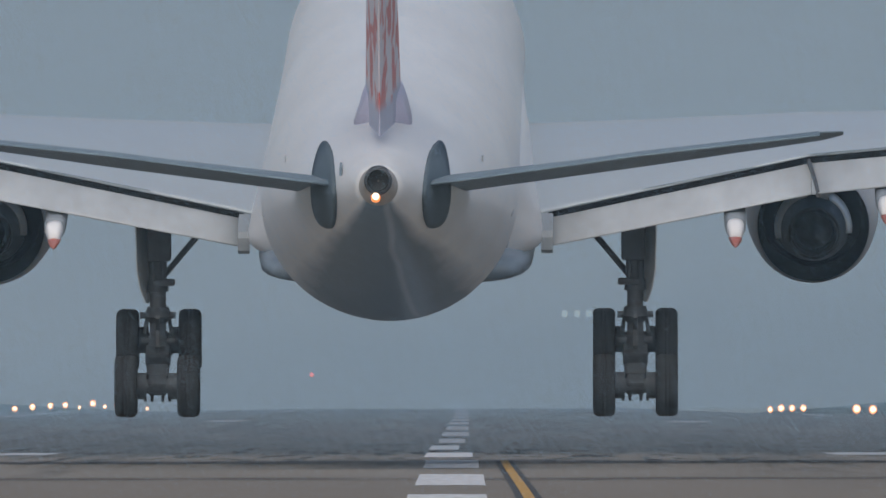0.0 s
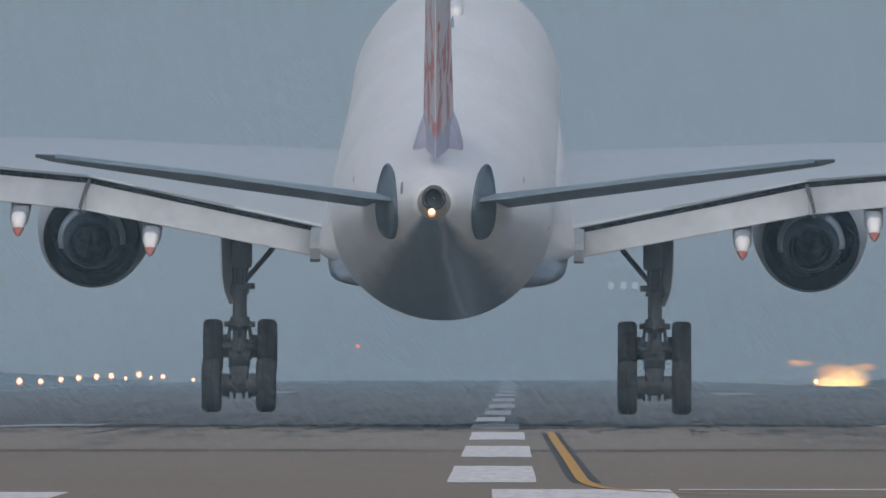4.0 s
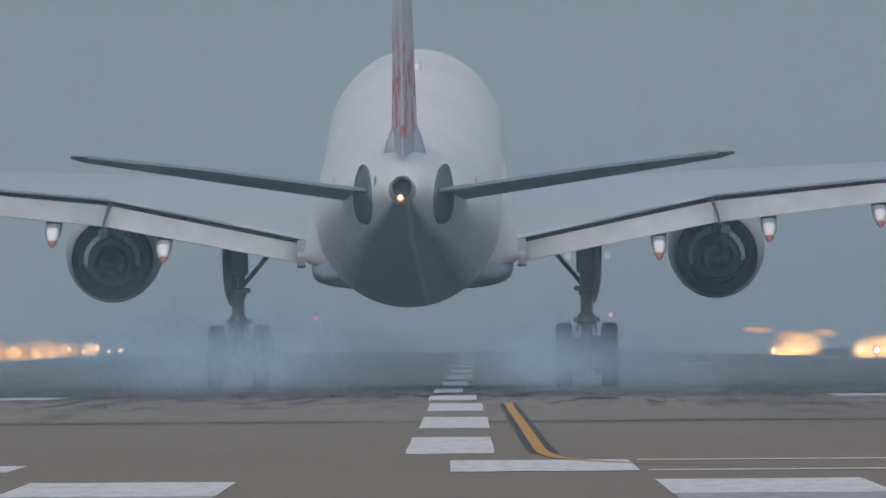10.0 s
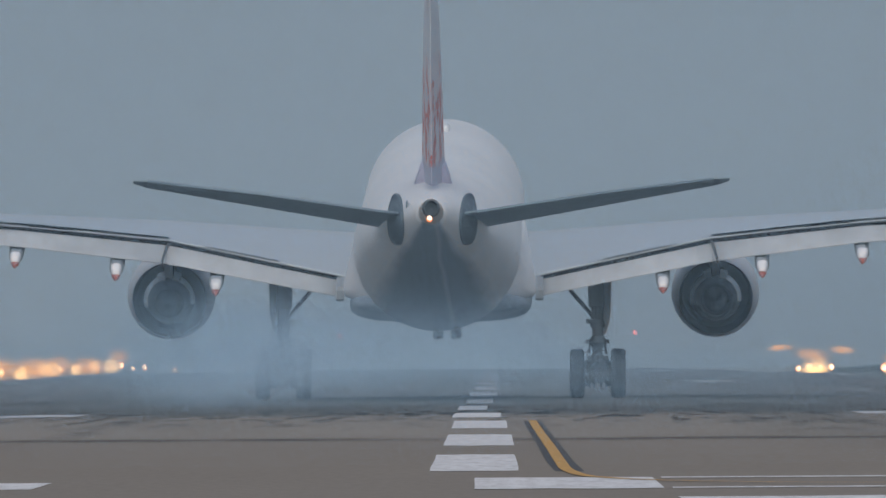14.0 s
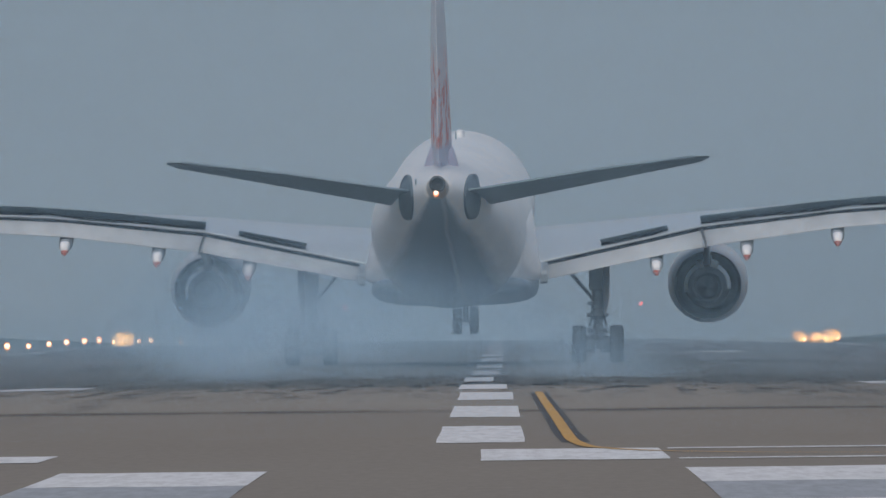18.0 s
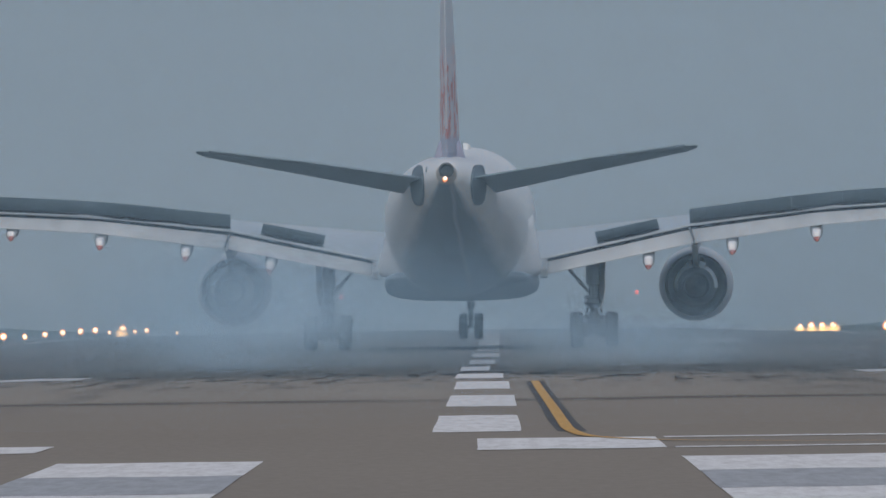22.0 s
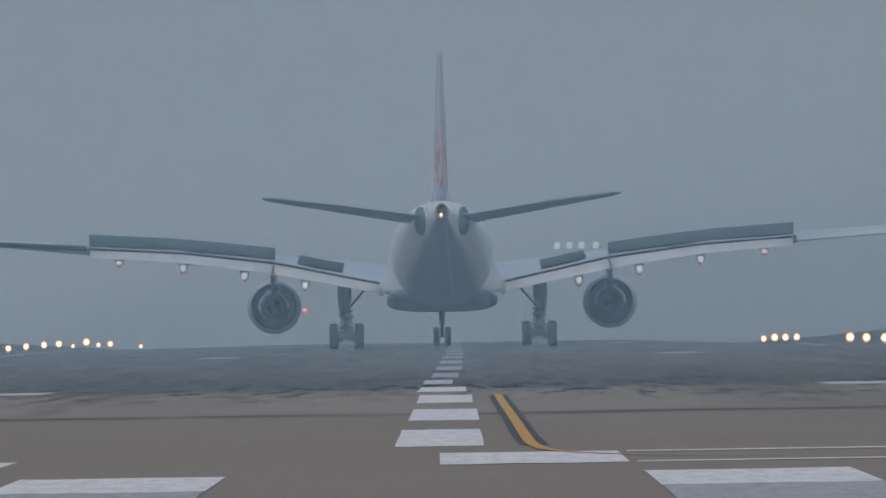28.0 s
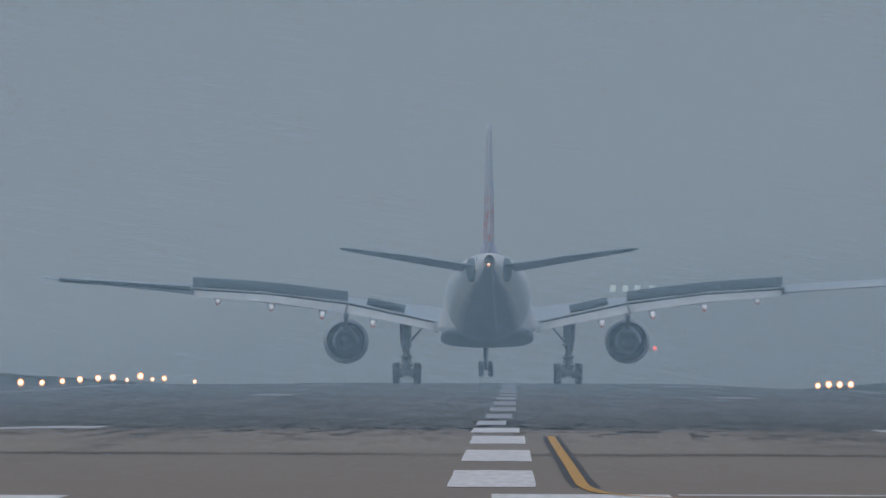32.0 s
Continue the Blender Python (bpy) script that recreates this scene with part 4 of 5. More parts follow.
def wheel_mesh(r, w, hub):
    prof = [(-w / 2, hub), (-w / 2, r * 0.86), (-w * 0.42, r * 0.95), (-w * 0.25, r), (-0.12 * w, r), (-0.1 * w, r * 0.985), (-0.06 * w, r * 0.985), (-0.04 * w, r),
            (0.04 * w, r), (0.06 * w, r * 0.985), (0.1 * w, r * 0.985), (0.12 * w, r), (w * 0.25, r), (w * 0.42, r * 0.95), (w / 2, r * 0.86), (w / 2, hub)]
    return smooth(lathe(prof, 32, "X"), 50)


def rim_mesh(w, hub):
    return smooth(lathe([(-w * 0.44, 0.02), (-w * 0.44, hub * 0.4), (-w * 0.3, hub * 0.5), (-w * 0.3, hub * 0.8), (-w * 0.48, hub * 0.86), (-w * 0.48, hub + 0.005),
                         (w * 0.48, hub + 0.005), (w * 0.48, hub * 0.86), (w * 0.3, hub * 0.8), (w * 0.3, hub * 0.5), (w * 0.44, hub * 0.4), (w * 0.44, 0.02)], 24, "X"), 50)


R = 0.7
BOGIES = []
tyre_src = rim_src = None
for s in (-1, 1):
    # fixed upper leg
    bm = bmesh.new()
    tube(bm, (s * 5.34, 0.2, 3.95), (s * 5.34, 0.05, 2.35), 0.24, 0.2, 18)
    tube(bm, (s * 5.34, 0.07, 2.45), (s * 5.34, 0.05, 2.2), 0.23, 0.25, 18)
    tube(bm, (s * 5.34, 0.3, 3.7), (s * 5.34, 1.6, 3.3), 0.09, 0.09, 10)
    box(bm, s * 5.3, -0.05, 3.4, 0.54, 0.5, 1.0, None, 0.08)
    tube(bm, (s * 5.18, -0.2, 3.9), (s * 5.2, -0.15, 2.5), 0.06, 0.05, 10)
    tube(bm, (s * 5.46, -0.2, 3.9), (s * 5.44, -0.15, 2.4), 0.04, 0.04, 8)
    box(bm, s * 5.2, -0.1, 2.42, 0.5, 0.3, 0.14, None, 0.04)
    leg = part("gear_leg", smooth(bm), GEAR_DARK, airliner, "dark main landing gear leg")
    bm = bmesh.new()
    tube(bm, (s * 5.2, 0.1, 2.55), (s * 4.3, 0.3, 3.6), 0.07, 0.07, 10)
    part("side_stay", bm, GEAR_DARK, leg, "diagonal side stay")
    rings = []
    for z, f, r in ((3.95, 0.7, -0.5), (2.75, 0.6, -0.5), (2.35, 0.5, -0.35), (1.95, 0.2, -0.1)):
        xa, xb = s * 5.5, s * (5.52 + 0.28 * (f - r) / 1.2)
        rings.append([(xa, f, z), (xb, r, z), (xb + s * 0.03, r, z), (xa + s * 0.03, f + 0.03, z)])
    part("gear_door", loft(rings), FLAP_PAINT, leg, "grey door fixed to the gear leg")
    # bogie: pivot at its own origin
    bogie = new("bogie")
    bogie.parent = airliner
    bogie["label"] = "four-wheel main gear bogie"
    bm = bmesh.new()
    tube(bm, (0, 0, 0.05), (0, 0, 2.4), 0.185, 0.185, 18)
    piston = part("piston", smooth(bm), STEEL, airliner, "shock absorber piston")
    bm = bmesh.new()
    box(bm, 0, 0, 0.0, 0.42, 2.3, 0.34, None, 0.07)
    box(bm, 0, 0, 0.22, 0.56, 0.6, 0.42, None, 0.1)
    box(bm, 0, -0.55, 0.02, 0.5, 0.5, 0.36, None, 0.1)
    part("beam", bm, GEAR_DARK, bogie, "dark bogie beam")
    bm = bmesh.new()
    box(bm, 0, -0.36, 0.55, 0.1, 0.5, 0.1, pose(0, 0, 0, 38), 0.02)
    box(bm, 0, -0.36, 0.95, 0.1, 0.5, 0.1, pose(0, 0, 0, -38), 0.02)
    part("torque_link", bm, STEEL, piston)
    bm = bmesh.new()
    tube(bm, (0, 0, 0.4), (0, 0, 0.62), 0.26, 0.22, 16)
    tube(bm, (0, 0, 0.92), (0, 0, 1.06), 0.22, 0.32, 18)
    tube(bm, (0, 0, 1.06), (0, 0, 1.26), 0.32, 0.23, 18)
    tube(bm, (-0.4, -0.05, 1.08), (0.4, -0.05, 1.08), 0.075, n=10)
    tube(bm, (-0.38, -0.05, 0.5), (0.38, -0.05, 0.5), 0.09, n=10)
    tube(bm, (-0.3, 0.1, 0.66), (-0.2, 0.1, 1.25), 0.045, n=8)
    tube(bm, (0.3, 0.1, 0.66), (0.2, 0.1, 1.25), 0.045, n=8)
    part("collar", smooth(bm), GEAR_DARK, piston, "collar with lugs and brake lines")
    for dy in (-0.99, 0.99):
        bm = bmesh.new()
        tube(bm, (-0.8, dy, 0), (0.8, dy, 0), 0.09, n=12)
        tube(bm, (-0.45, dy, 0), (-0.24, dy, 0), 0.3, n=16)
        tube(bm, (0.24, dy, 0), (0.45, dy, 0), 0.3, n=16)
        tube(bm, (-0.24, dy, 0), (0.24, dy, 0), 0.17, n=16)
        for q in (-0.3, -0.13, 0.13, 0.3):
            tube(bm, (q, dy, -0.05), (q * 0.9, dy - 0.1, -0.34), 0.06, 0.03, 8)
        part("axle", smooth(bm), GEAR_DARK, bogie)
        for dx in (-0.7, 0.7):
            if tyre_src is None:
                tyre_src = part("tyre", wheel_mesh(R, 0.5, 0.33), TYRE, bogie, "black main wheel tyre")
                rim_src = part("rim", rim_mesh(0.5, 0.33), GEAR_DARK, bogie)
                ty, ri = tyre_src, rim_src
            else:
                ty, ri = new("tyre", tyre_src.data), new("rim", rim_src.data)
                ty.parent, ri.parent = bogie, bogie
                ty["label"] = "black main wheel tyre"
            ty.matrix_basis = ri.matrix_basis = Matrix.Translation((dx, dy, 0))
    BOGIES.append((bogie, piston, s))

# nose gear
bm = bmesh.new()
tube(bm, (0, 25.1, 3.3), (0, 25.45, 0.55), 0.12, 0.1, 14)
tube(bm, (0, 25.15, 2.6), (0, 25.35, 1.3), 0.17, 0.17, 14)
tube(bm, (-0.45, 25.45, 0.53), (0.45, 25.45, 0.53), 0.08, n=12)
nose = part("nose_gear_leg", smooth(bm), GEAR_DARK, airliner, "dark nose landing gear leg")
for dx in (-0.32, 0.32):
    ty = part("tyre", wheel_mesh(0.53, 0.36, 0.24), TYRE, nose, "black nose wheel tyre")
    ri = part("rim", rim_mesh(0.36, 0.24), STEEL, nose)
    ty.matrix_basis = ri.matrix_basis = Matrix.Translation((dx, 25.45, 0.53))
for s in (-1, 1):
    bm = bmesh.new()
    box(bm, s * 0.62, 24.4, 2.15, 0.05, 1.6, 0.9, pose(0, 0, 0, 0, s * 8), 0.02)
    part("nose_gear_door", bm, GREY_PAINT, nose)


# ---- lights and shapes in the distance ----
def soft_material(name, colour, peak, noise_scale, emit=0.0, seed=0.0, power=1.3):
    """See-through matter that thins out towards its rim and in patches."""
    m, nt, b = nodes_of(name)
    L = nt.links.new
    nt.nodes.remove(b)
    co = nt.nodes.new("ShaderNodeTexCoord")
    ln = nt.nodes.new("ShaderNodeVectorMath")
    ln.operation = "LENGTH"
    L(co.outputs["Object"], ln.inputs[0])
    fall = nt.nodes.new("ShaderNodeMapRange")
    fall.interpolation_type = "SMOOTHERSTEP"
    fall.inputs["From Min"].default_value, fall.inputs["From Max"].default_value = 1.0, 0.05
    L(ln.outputs["Value"], fall.inputs["Value"])
    info = nt.nodes.new("ShaderNodeObjectInfo")
    shift = nt.nodes.new("ShaderNodeVectorMath")
    shift.operation = "MULTIPLY_ADD"
    shift.inputs[1].default_value = (1, 1, 1)
    L(co.outputs["Object"], shift.inputs[0])
    rnd = nt.nodes.new("ShaderNodeMath")
    rnd.operation = "MULTIPLY_ADD"
    rnd.inputs[1].default_value, rnd.inputs[2].default_value = 40.0, seed
    L(info.outputs["Random"], rnd.inputs[0])
    L(rnd.outputs[0], shift.inputs[2])
    nz = socket(nt, "ShaderNodeTexNoise", Scale=noise_scale, Detail=1.2, Roughness=0.45)
    L(shift.outputs[0], nz.inputs["Vector"])
    nr = nt.nodes.new("ShaderNodeMapRange")
    nr.inputs["From Min"].default_value, nr.inputs["From Max"].default_value = 0.05, 0.75
    nr.inputs["To Min"].default_value = 0.15
    L(nz.outputs["Fac"], nr.inputs["Value"])
    a = nt.nodes.new("ShaderNodeMath")
    a.operation = "MULTIPLY"
    L(fall.outputs[0], a.inputs[0])
    L(nr.outputs[0], a.inputs[1])
    a2 = nt.nodes.new("ShaderNodeMath")
    a2.operation = "MULTIPLY"
    a2.inputs[1].default_value = peak
    L(a.outputs[0], a2.inputs[0])
    clear = nt.nodes.new("ShaderNodeBsdfTransparent")
    if emit:
        body_ = nt.nodes.new("ShaderNodeEmission")
        body_.inputs["Color"].default_value, body_.inputs["Strength"].default_value = (*colour, 1), emit
        out = body_.outputs[0]
    else:
        d1, d2 = nt.nodes.new("ShaderNodeBsdfDiffuse"), nt.nodes.new("ShaderNodeBsdfTranslucent")
        d1.inputs["Color"].default_value = d2.inputs["Color"].default_value = (*colour, 1)
        half = nt.nodes.new("ShaderNodeMixShader")
        L(d1.outputs[0], half.inputs[1])
        L(d2.outputs[0], half.inputs[2])
        out = half.outputs[0]
    mix = nt.nodes.new("ShaderNodeMixShader")
    L(a2.outputs[0], mix.inputs[0])
    L(clear.outputs[0], mix.inputs[1])
    L(out, mix.inputs[2])
    L(mix.outputs[0], nt.nodes["Material Output"].inputs["Surface"])
    return m


def billow(layers, wav=0.12, n=30):
    """Unit billow: curved leaves of vapour, one behind another, with a wavy rim."""
    bm = bmesh.new()
    for k in range(layers):
        y0 = (k + 0.5) / layers * 1.0 - 0.5
        rim = math.sqrt(max(0.05, 1 - y0 * y0))
        mid = bm.verts.new((0, y0 + 0.1, 0))
        rings = []
        for f in (0.2, 0.4, 0.6, 0.8, 1.0):
            ring = []
            for i in range(n):
                a = 2 * math.pi * i / n
                w = 1.2 * (1 + wav * f * math.sin(3 * a + k) + wav * 0.6 * math.sin(5 * a + 2 * k))
                ring.append(bm.verts.new((rim * f * w * math.cos(a), y0 + 0.1 - 0.25 * f * f + 0.05 * f * f * math.sin(4 * a + k), rim * f * w * math.sin(a))))
            rings.append(ring)
        for i in range(n):
            j = (i + 1) % n
            bm.faces.new((mid, rings[0][i], rings[0][j]))
            for p, q in zip(rings, rings[1:]):
                bm.faces.new((p[i], q[i], q[j], p[j]))
    return smooth(bm, 180)


SMOKE = soft_material("tyre_smoke", (0.58, 0.8, 0.99), 0.2, 0.6)
DENSE = soft_material("fresh_tyre_smoke", (0.66, 0.86, 1.0), 0.245, 0.5)
VEIL = soft_material("smoke_veil", (0.5, 0.76, 0.98), 0.12, 0.5)
smoke_mesh = {}
for body_kind, stuff in (("drift", SMOKE), ("fresh", DENSE), ("veil", VEIL)):
    smoke_src = part("tyre_smoke", billow(1), stuff)
    smoke_mesh[body_kind] = smoke_src.data
    bpy.data.objects.remove(smoke_src)
scene.cycles.transparent_max_bounces = 128

SMOKES = []
DEPTHS = []


def puff(born, x, y, z, w, h, drift, rise, fade, body_kind="drift"):
    """One billow: it wells up from the runway where the tyres struck, drifts and sinks away."""
    while any(abs(y - d) < 0.45 for d in DEPTHS) or not 1.0 < (y - 305) % 25 < 24.0:      # no billow cuts another
        y += 0.15
    DEPTHS.append(y)
    ob = new("tyre_smoke", smoke_mesh[body_kind])
    ob.scale = (w, 1.6, h)
    tagged(ob, "pale blue-grey tyre smoke drifting low over the runway", "smoke", "puffs of tyre smoke")
    SMOKES.append((ob, born, x, y, z, h, drift, rise, fade, 0.6 if body_kind == "fresh" else 1.0))


rng = random.Random(7)
U = rng.uniform
for i in range(10):     # behind the left wheels, staying thick
    puff(5.9 + 0.25 * i, -6.6 + U(-2.6, 2.6), 556 + 5 * i, 0.4 + 0.13 * i, U(1.8, 2.9), U(0.8, 1.3) + 0.09 * i, U(-0.03, 0.06), U(0.01, 0.05), 23.2 + U(0, 1.2))
for i in range(9):      # behind the right wheels, thinning sooner
    puff(5.2 + 0.24 * i, 4.0 + U(-3.0, 2.8), 554 + 5 * i, 0.35 + 0.1 * i, U(1.8, 2.8), U(0.7, 1.2) + 0.05 * i, U(-0.06, 0.0), U(0.0, 0.02), 10.6 + U(0, 1.6))
for i in range(44):      # low first puffs at the strike of the tyres
    side = i % 2
    puff((4.7 if side else 5.75) + 0.028 * i, (4.1 if side else -6.5) + (-2.5 + (i // 2) * 0.24) * (1.05 if side else 1.2) + U(-0.3, 0.3), 553 + 0.5 * i, 0.5, U(1.6, 2.2), U(0.9, 1.25), U(-0.06, 0.0), 0.0, 7.2 + U(0, 1.4), "fresh")
for i in range(14):     # fresh smoke welling up round both sets of wheels
    side = i % 2
    puff(6.1 + 0.16 * i, (4.0 if side else -7.4) + U(-2.4, 2.2), 570 + 2 * i, 0.75 + U(-0.15, 0.2), U(1.9, 2.6), U(1.0, 1.5), U(-0.05, 0.02), 0.02, 10.8 + U(0, 1.6))
for i in range(9):      # the veil between and above the wheels
    puff(7.6 + 0.35 * i, -7.8 + 1.15 * i + U(-0.8, 0.8), 582 + 5 * i, 1.05 + 0.07 * i, U(2.4, 3.3), U(1.3, 1.9), U(-0.08, -0.01), U(0.02, 0.06), 16.6 + U(0, 3.0))
for i in range(5):      # a late drift at the left engine
    puff(10.2 + 0.6 * i, -6.2 + U(-1.6, 1.8), 598 + 6 * i, 1.8 + 0.2 * i, U(2.2, 2.8), U(1.7, 2.2), -0.02, 0.01, 22.2 + 0.2 * i)

for i in range(6):     # the bank that settles round the left wheels and the engine
    puff(14.2 + 0.4 * i, -9.0 + 0.9 * i + U(-0.5, 0.5), 604 + 5 * i, 0.75 + 0.1 * (i % 4), U(2.4, 3.2), U(1.4, 1.9), U(-0.03, 0.03), 0.01, 22.6 + U(0, 1.0))
for i in range(12):      # the lower bank round the right wheels
    puff(16.7 + 0.15 * i, 1.4 + 0.55 * i + U(-0.4, 0.4), 602 + 3 * i, 0.5 + 0.08 * (i % 3), U(2.2, 3.0), U(0.9, 1.3), U(-0.05, 0.02), 0.01, 22.9 + U(0, 1.2))

for i in range(12):     # the thin blue veil that spreads over everything behind the airliner
    puff(8.0 + 0.35 * i, -10.5 + 1.05 * i + U(-0.6, 0.6), 596 + 4 * i, 1.5 + U(-0.3, 0.6), U(4.0, 6.0), U(2.2, 3.2), U(-0.03, 0.02), 0.02, 19.5 + U(0, 4.0), "veil")
for i in range(7):      # and thickens at the left engine and under the belly
    puff(13.0 + 0.4 * i, -10.0 + 1.2 * i + U(-0.4, 0.4), 640 + 5 * i, 2.3 + U(-0.2, 0.5), U(3.2, 4.6), U(2.2, 2.9), U(0.02, 0.08), 0.01, 23.4 + U(0, 1.5), "veil")
for i in range(12):     # low blue haze lying over the touchdown zone
    puff(6.4 + 0.15 * i, -12.0 + 1.9 * i + U(-0.6, 0.6), 573 + 2.2 * i, 0.7 + U(-0.1, 0.2), U(4.5, 6.0), U(1.3, 1.7), U(-0.03, 0.02), 0.01, 19.0 + U(0, 4.5), "veil")

# hot exhaust smears the runway lights into flickering amber tongues; glowing leaves paint that smear
SMEAR_GLOW = soft_material("amber_shimmer", (1.0, 0.42, 0.1), 0.6, 2.2, emit=1.8)
SMEAR_CORE = soft_material("amber_core", (1.0, 0.58, 0.22), 0.98, 1.2, emit=3.2)
tongue = part("shimmer", billow(2, 0.16), SMEAR_GLOW)
core = part("shimmer_core", billow(2, 0.1), SMEAR_CORE)
TONGUES = []
for ob in (tongue, core):
    bpy.data.objects.remove(ob)


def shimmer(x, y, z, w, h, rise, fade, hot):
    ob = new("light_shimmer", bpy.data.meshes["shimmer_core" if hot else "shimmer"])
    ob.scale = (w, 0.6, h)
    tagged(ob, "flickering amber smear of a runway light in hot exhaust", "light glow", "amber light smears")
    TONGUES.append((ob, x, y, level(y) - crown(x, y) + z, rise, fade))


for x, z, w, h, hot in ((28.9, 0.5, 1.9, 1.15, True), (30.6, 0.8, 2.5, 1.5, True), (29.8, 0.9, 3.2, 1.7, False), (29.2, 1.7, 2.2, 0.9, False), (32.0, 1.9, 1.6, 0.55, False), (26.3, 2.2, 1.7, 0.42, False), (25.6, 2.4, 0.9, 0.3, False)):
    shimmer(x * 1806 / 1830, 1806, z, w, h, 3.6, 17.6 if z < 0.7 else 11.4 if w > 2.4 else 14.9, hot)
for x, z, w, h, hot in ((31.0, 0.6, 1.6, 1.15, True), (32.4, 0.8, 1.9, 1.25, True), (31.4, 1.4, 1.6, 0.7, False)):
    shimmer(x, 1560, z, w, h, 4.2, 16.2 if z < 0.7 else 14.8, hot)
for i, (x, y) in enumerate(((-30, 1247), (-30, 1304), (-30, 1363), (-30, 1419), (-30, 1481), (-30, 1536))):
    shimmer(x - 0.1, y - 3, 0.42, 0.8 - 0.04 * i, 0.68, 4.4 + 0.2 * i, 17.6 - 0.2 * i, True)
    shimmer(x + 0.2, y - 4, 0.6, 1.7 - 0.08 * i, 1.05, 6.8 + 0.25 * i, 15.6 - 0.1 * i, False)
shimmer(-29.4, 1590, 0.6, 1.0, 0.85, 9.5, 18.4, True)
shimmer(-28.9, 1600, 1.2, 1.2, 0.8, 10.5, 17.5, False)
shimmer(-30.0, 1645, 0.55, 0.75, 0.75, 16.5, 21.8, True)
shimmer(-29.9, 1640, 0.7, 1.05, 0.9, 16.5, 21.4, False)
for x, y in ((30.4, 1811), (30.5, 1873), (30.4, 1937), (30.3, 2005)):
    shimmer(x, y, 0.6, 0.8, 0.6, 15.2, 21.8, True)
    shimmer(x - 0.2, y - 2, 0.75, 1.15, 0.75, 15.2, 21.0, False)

# red obstruction lights on masts, and lit panes of a far building
MAST = surface("mast_paint", (0.38, 0.48, 0.56), 0.7, vary=0.15)


def mast(x, y, z):
    e = new("obstruction_mast")
    bm = bmesh.new()
    tube(bm, (0, 0, level(y) - 1), (0, 0, z - 0.1), 0.018, 0.015, 6)
    part("pole", bm, MAST, e, "thin grey pole")
    bm = bmesh.new()
    bmesh.ops.create_uvsphere(bm, u_segments=12, v_segments=8, radius=0.24, matrix=Matrix.Translation((0, 0, z)))
    part("lamp", smooth(bm), RED_LIGHT, e, "glowing red lamp")
    e.matrix_basis = Matrix.Translation((x, y, 0))
    tagged(e, "thin mast with a red obstruction light", "mast", "masts with red lights")


mast(-267 / LENS * 2200, 2200, 1.885 + 9 / LENS * 2200)
mast(256 / LENS * 2200, 2200, 1.885 + 11 / LENS * 2200)


def berm(name, x0, x1, y, top, label):
    """A low grassy bank with an uneven crest."""
    bm = bmesh.new()
    rows = []
    n = 60
    for i in range(n + 1):
        x = x0 + (x1 - x0) * i / n
        end = min(1.0, min(i, n - i) / 5)
        h = top + 0.5 * (noise.noise((x * 0.12, y, 0)) + 0.5 * noise.noise((x * 0.5, y, 3)))
        g = level(y) - 0.3
        hz = g + (h - g) * end
        rows.append([bm.verts.new((x, y - 14, g)), bm.verts.new((x, y - 5, g + (hz - g) * 0.8)), bm.verts.new((x, y, hz)), bm.verts.new((x, y + 10, hz - 0.3)), bm.verts.new((x, y + 22, g))])
    for a, b in zip(rows, rows[1:]):
        for k in range(4):
            bm.faces.new((a[k], b[k], b[k + 1], a[k + 1]))
    tagged(part(name, smooth(bm, 180), BANK), label, "embankment", kind="structure")


PANEL = glow("pale_lamp", (0.42, 0.48, 0.46), 0.62)


def floodlights(x, y, z):
    e = new("floodlight_mast")
    g = level(y) - 0.5 - 2
    bm = bmesh.new()
    tube(bm, (0, 0, g), (0, 0, z), 0.05, 0.04, 8)
    part("pole", bm, MAST, e)
    bm = bmesh.new()
    tube(bm, (-4.2, 0, z), (3.6, 0, z), 0.06, n=8)
    part("crossbar", bm, MAST, e)
    for dx in (-3.9, -1.7, 0.4, 3.0):
        bm = bmesh.new()
        box(bm, dx, -0.2, z + 0.1, 1.0, 0.3, 1.2, pose(0, 0, 0, 12, 8 * math.sin(3 * dx)), 0.14)
        part("lamp", bm, PANEL, e, "pale glowing lamp panel")
    e.matrix_basis = Matrix.Translation((x, y, 0))
    tagged(e, "far floodlight mast with four pale lamps in haze", "floodlight")


floodlights(22.0, 3600, 13.4)
BANK = surface("bank_grass", (0.06, 0.075, 0.06), 0.95, vary=0.3, grain=1.5, blotch=0.1)
berm("embankment_1", -420, -31, 2450, -0.3, "low grassy bank far beyond the runway edge")
berm("embankment_2", 31, 420, 2450, 0.1, "low grassy bank far beyond the runway edge")


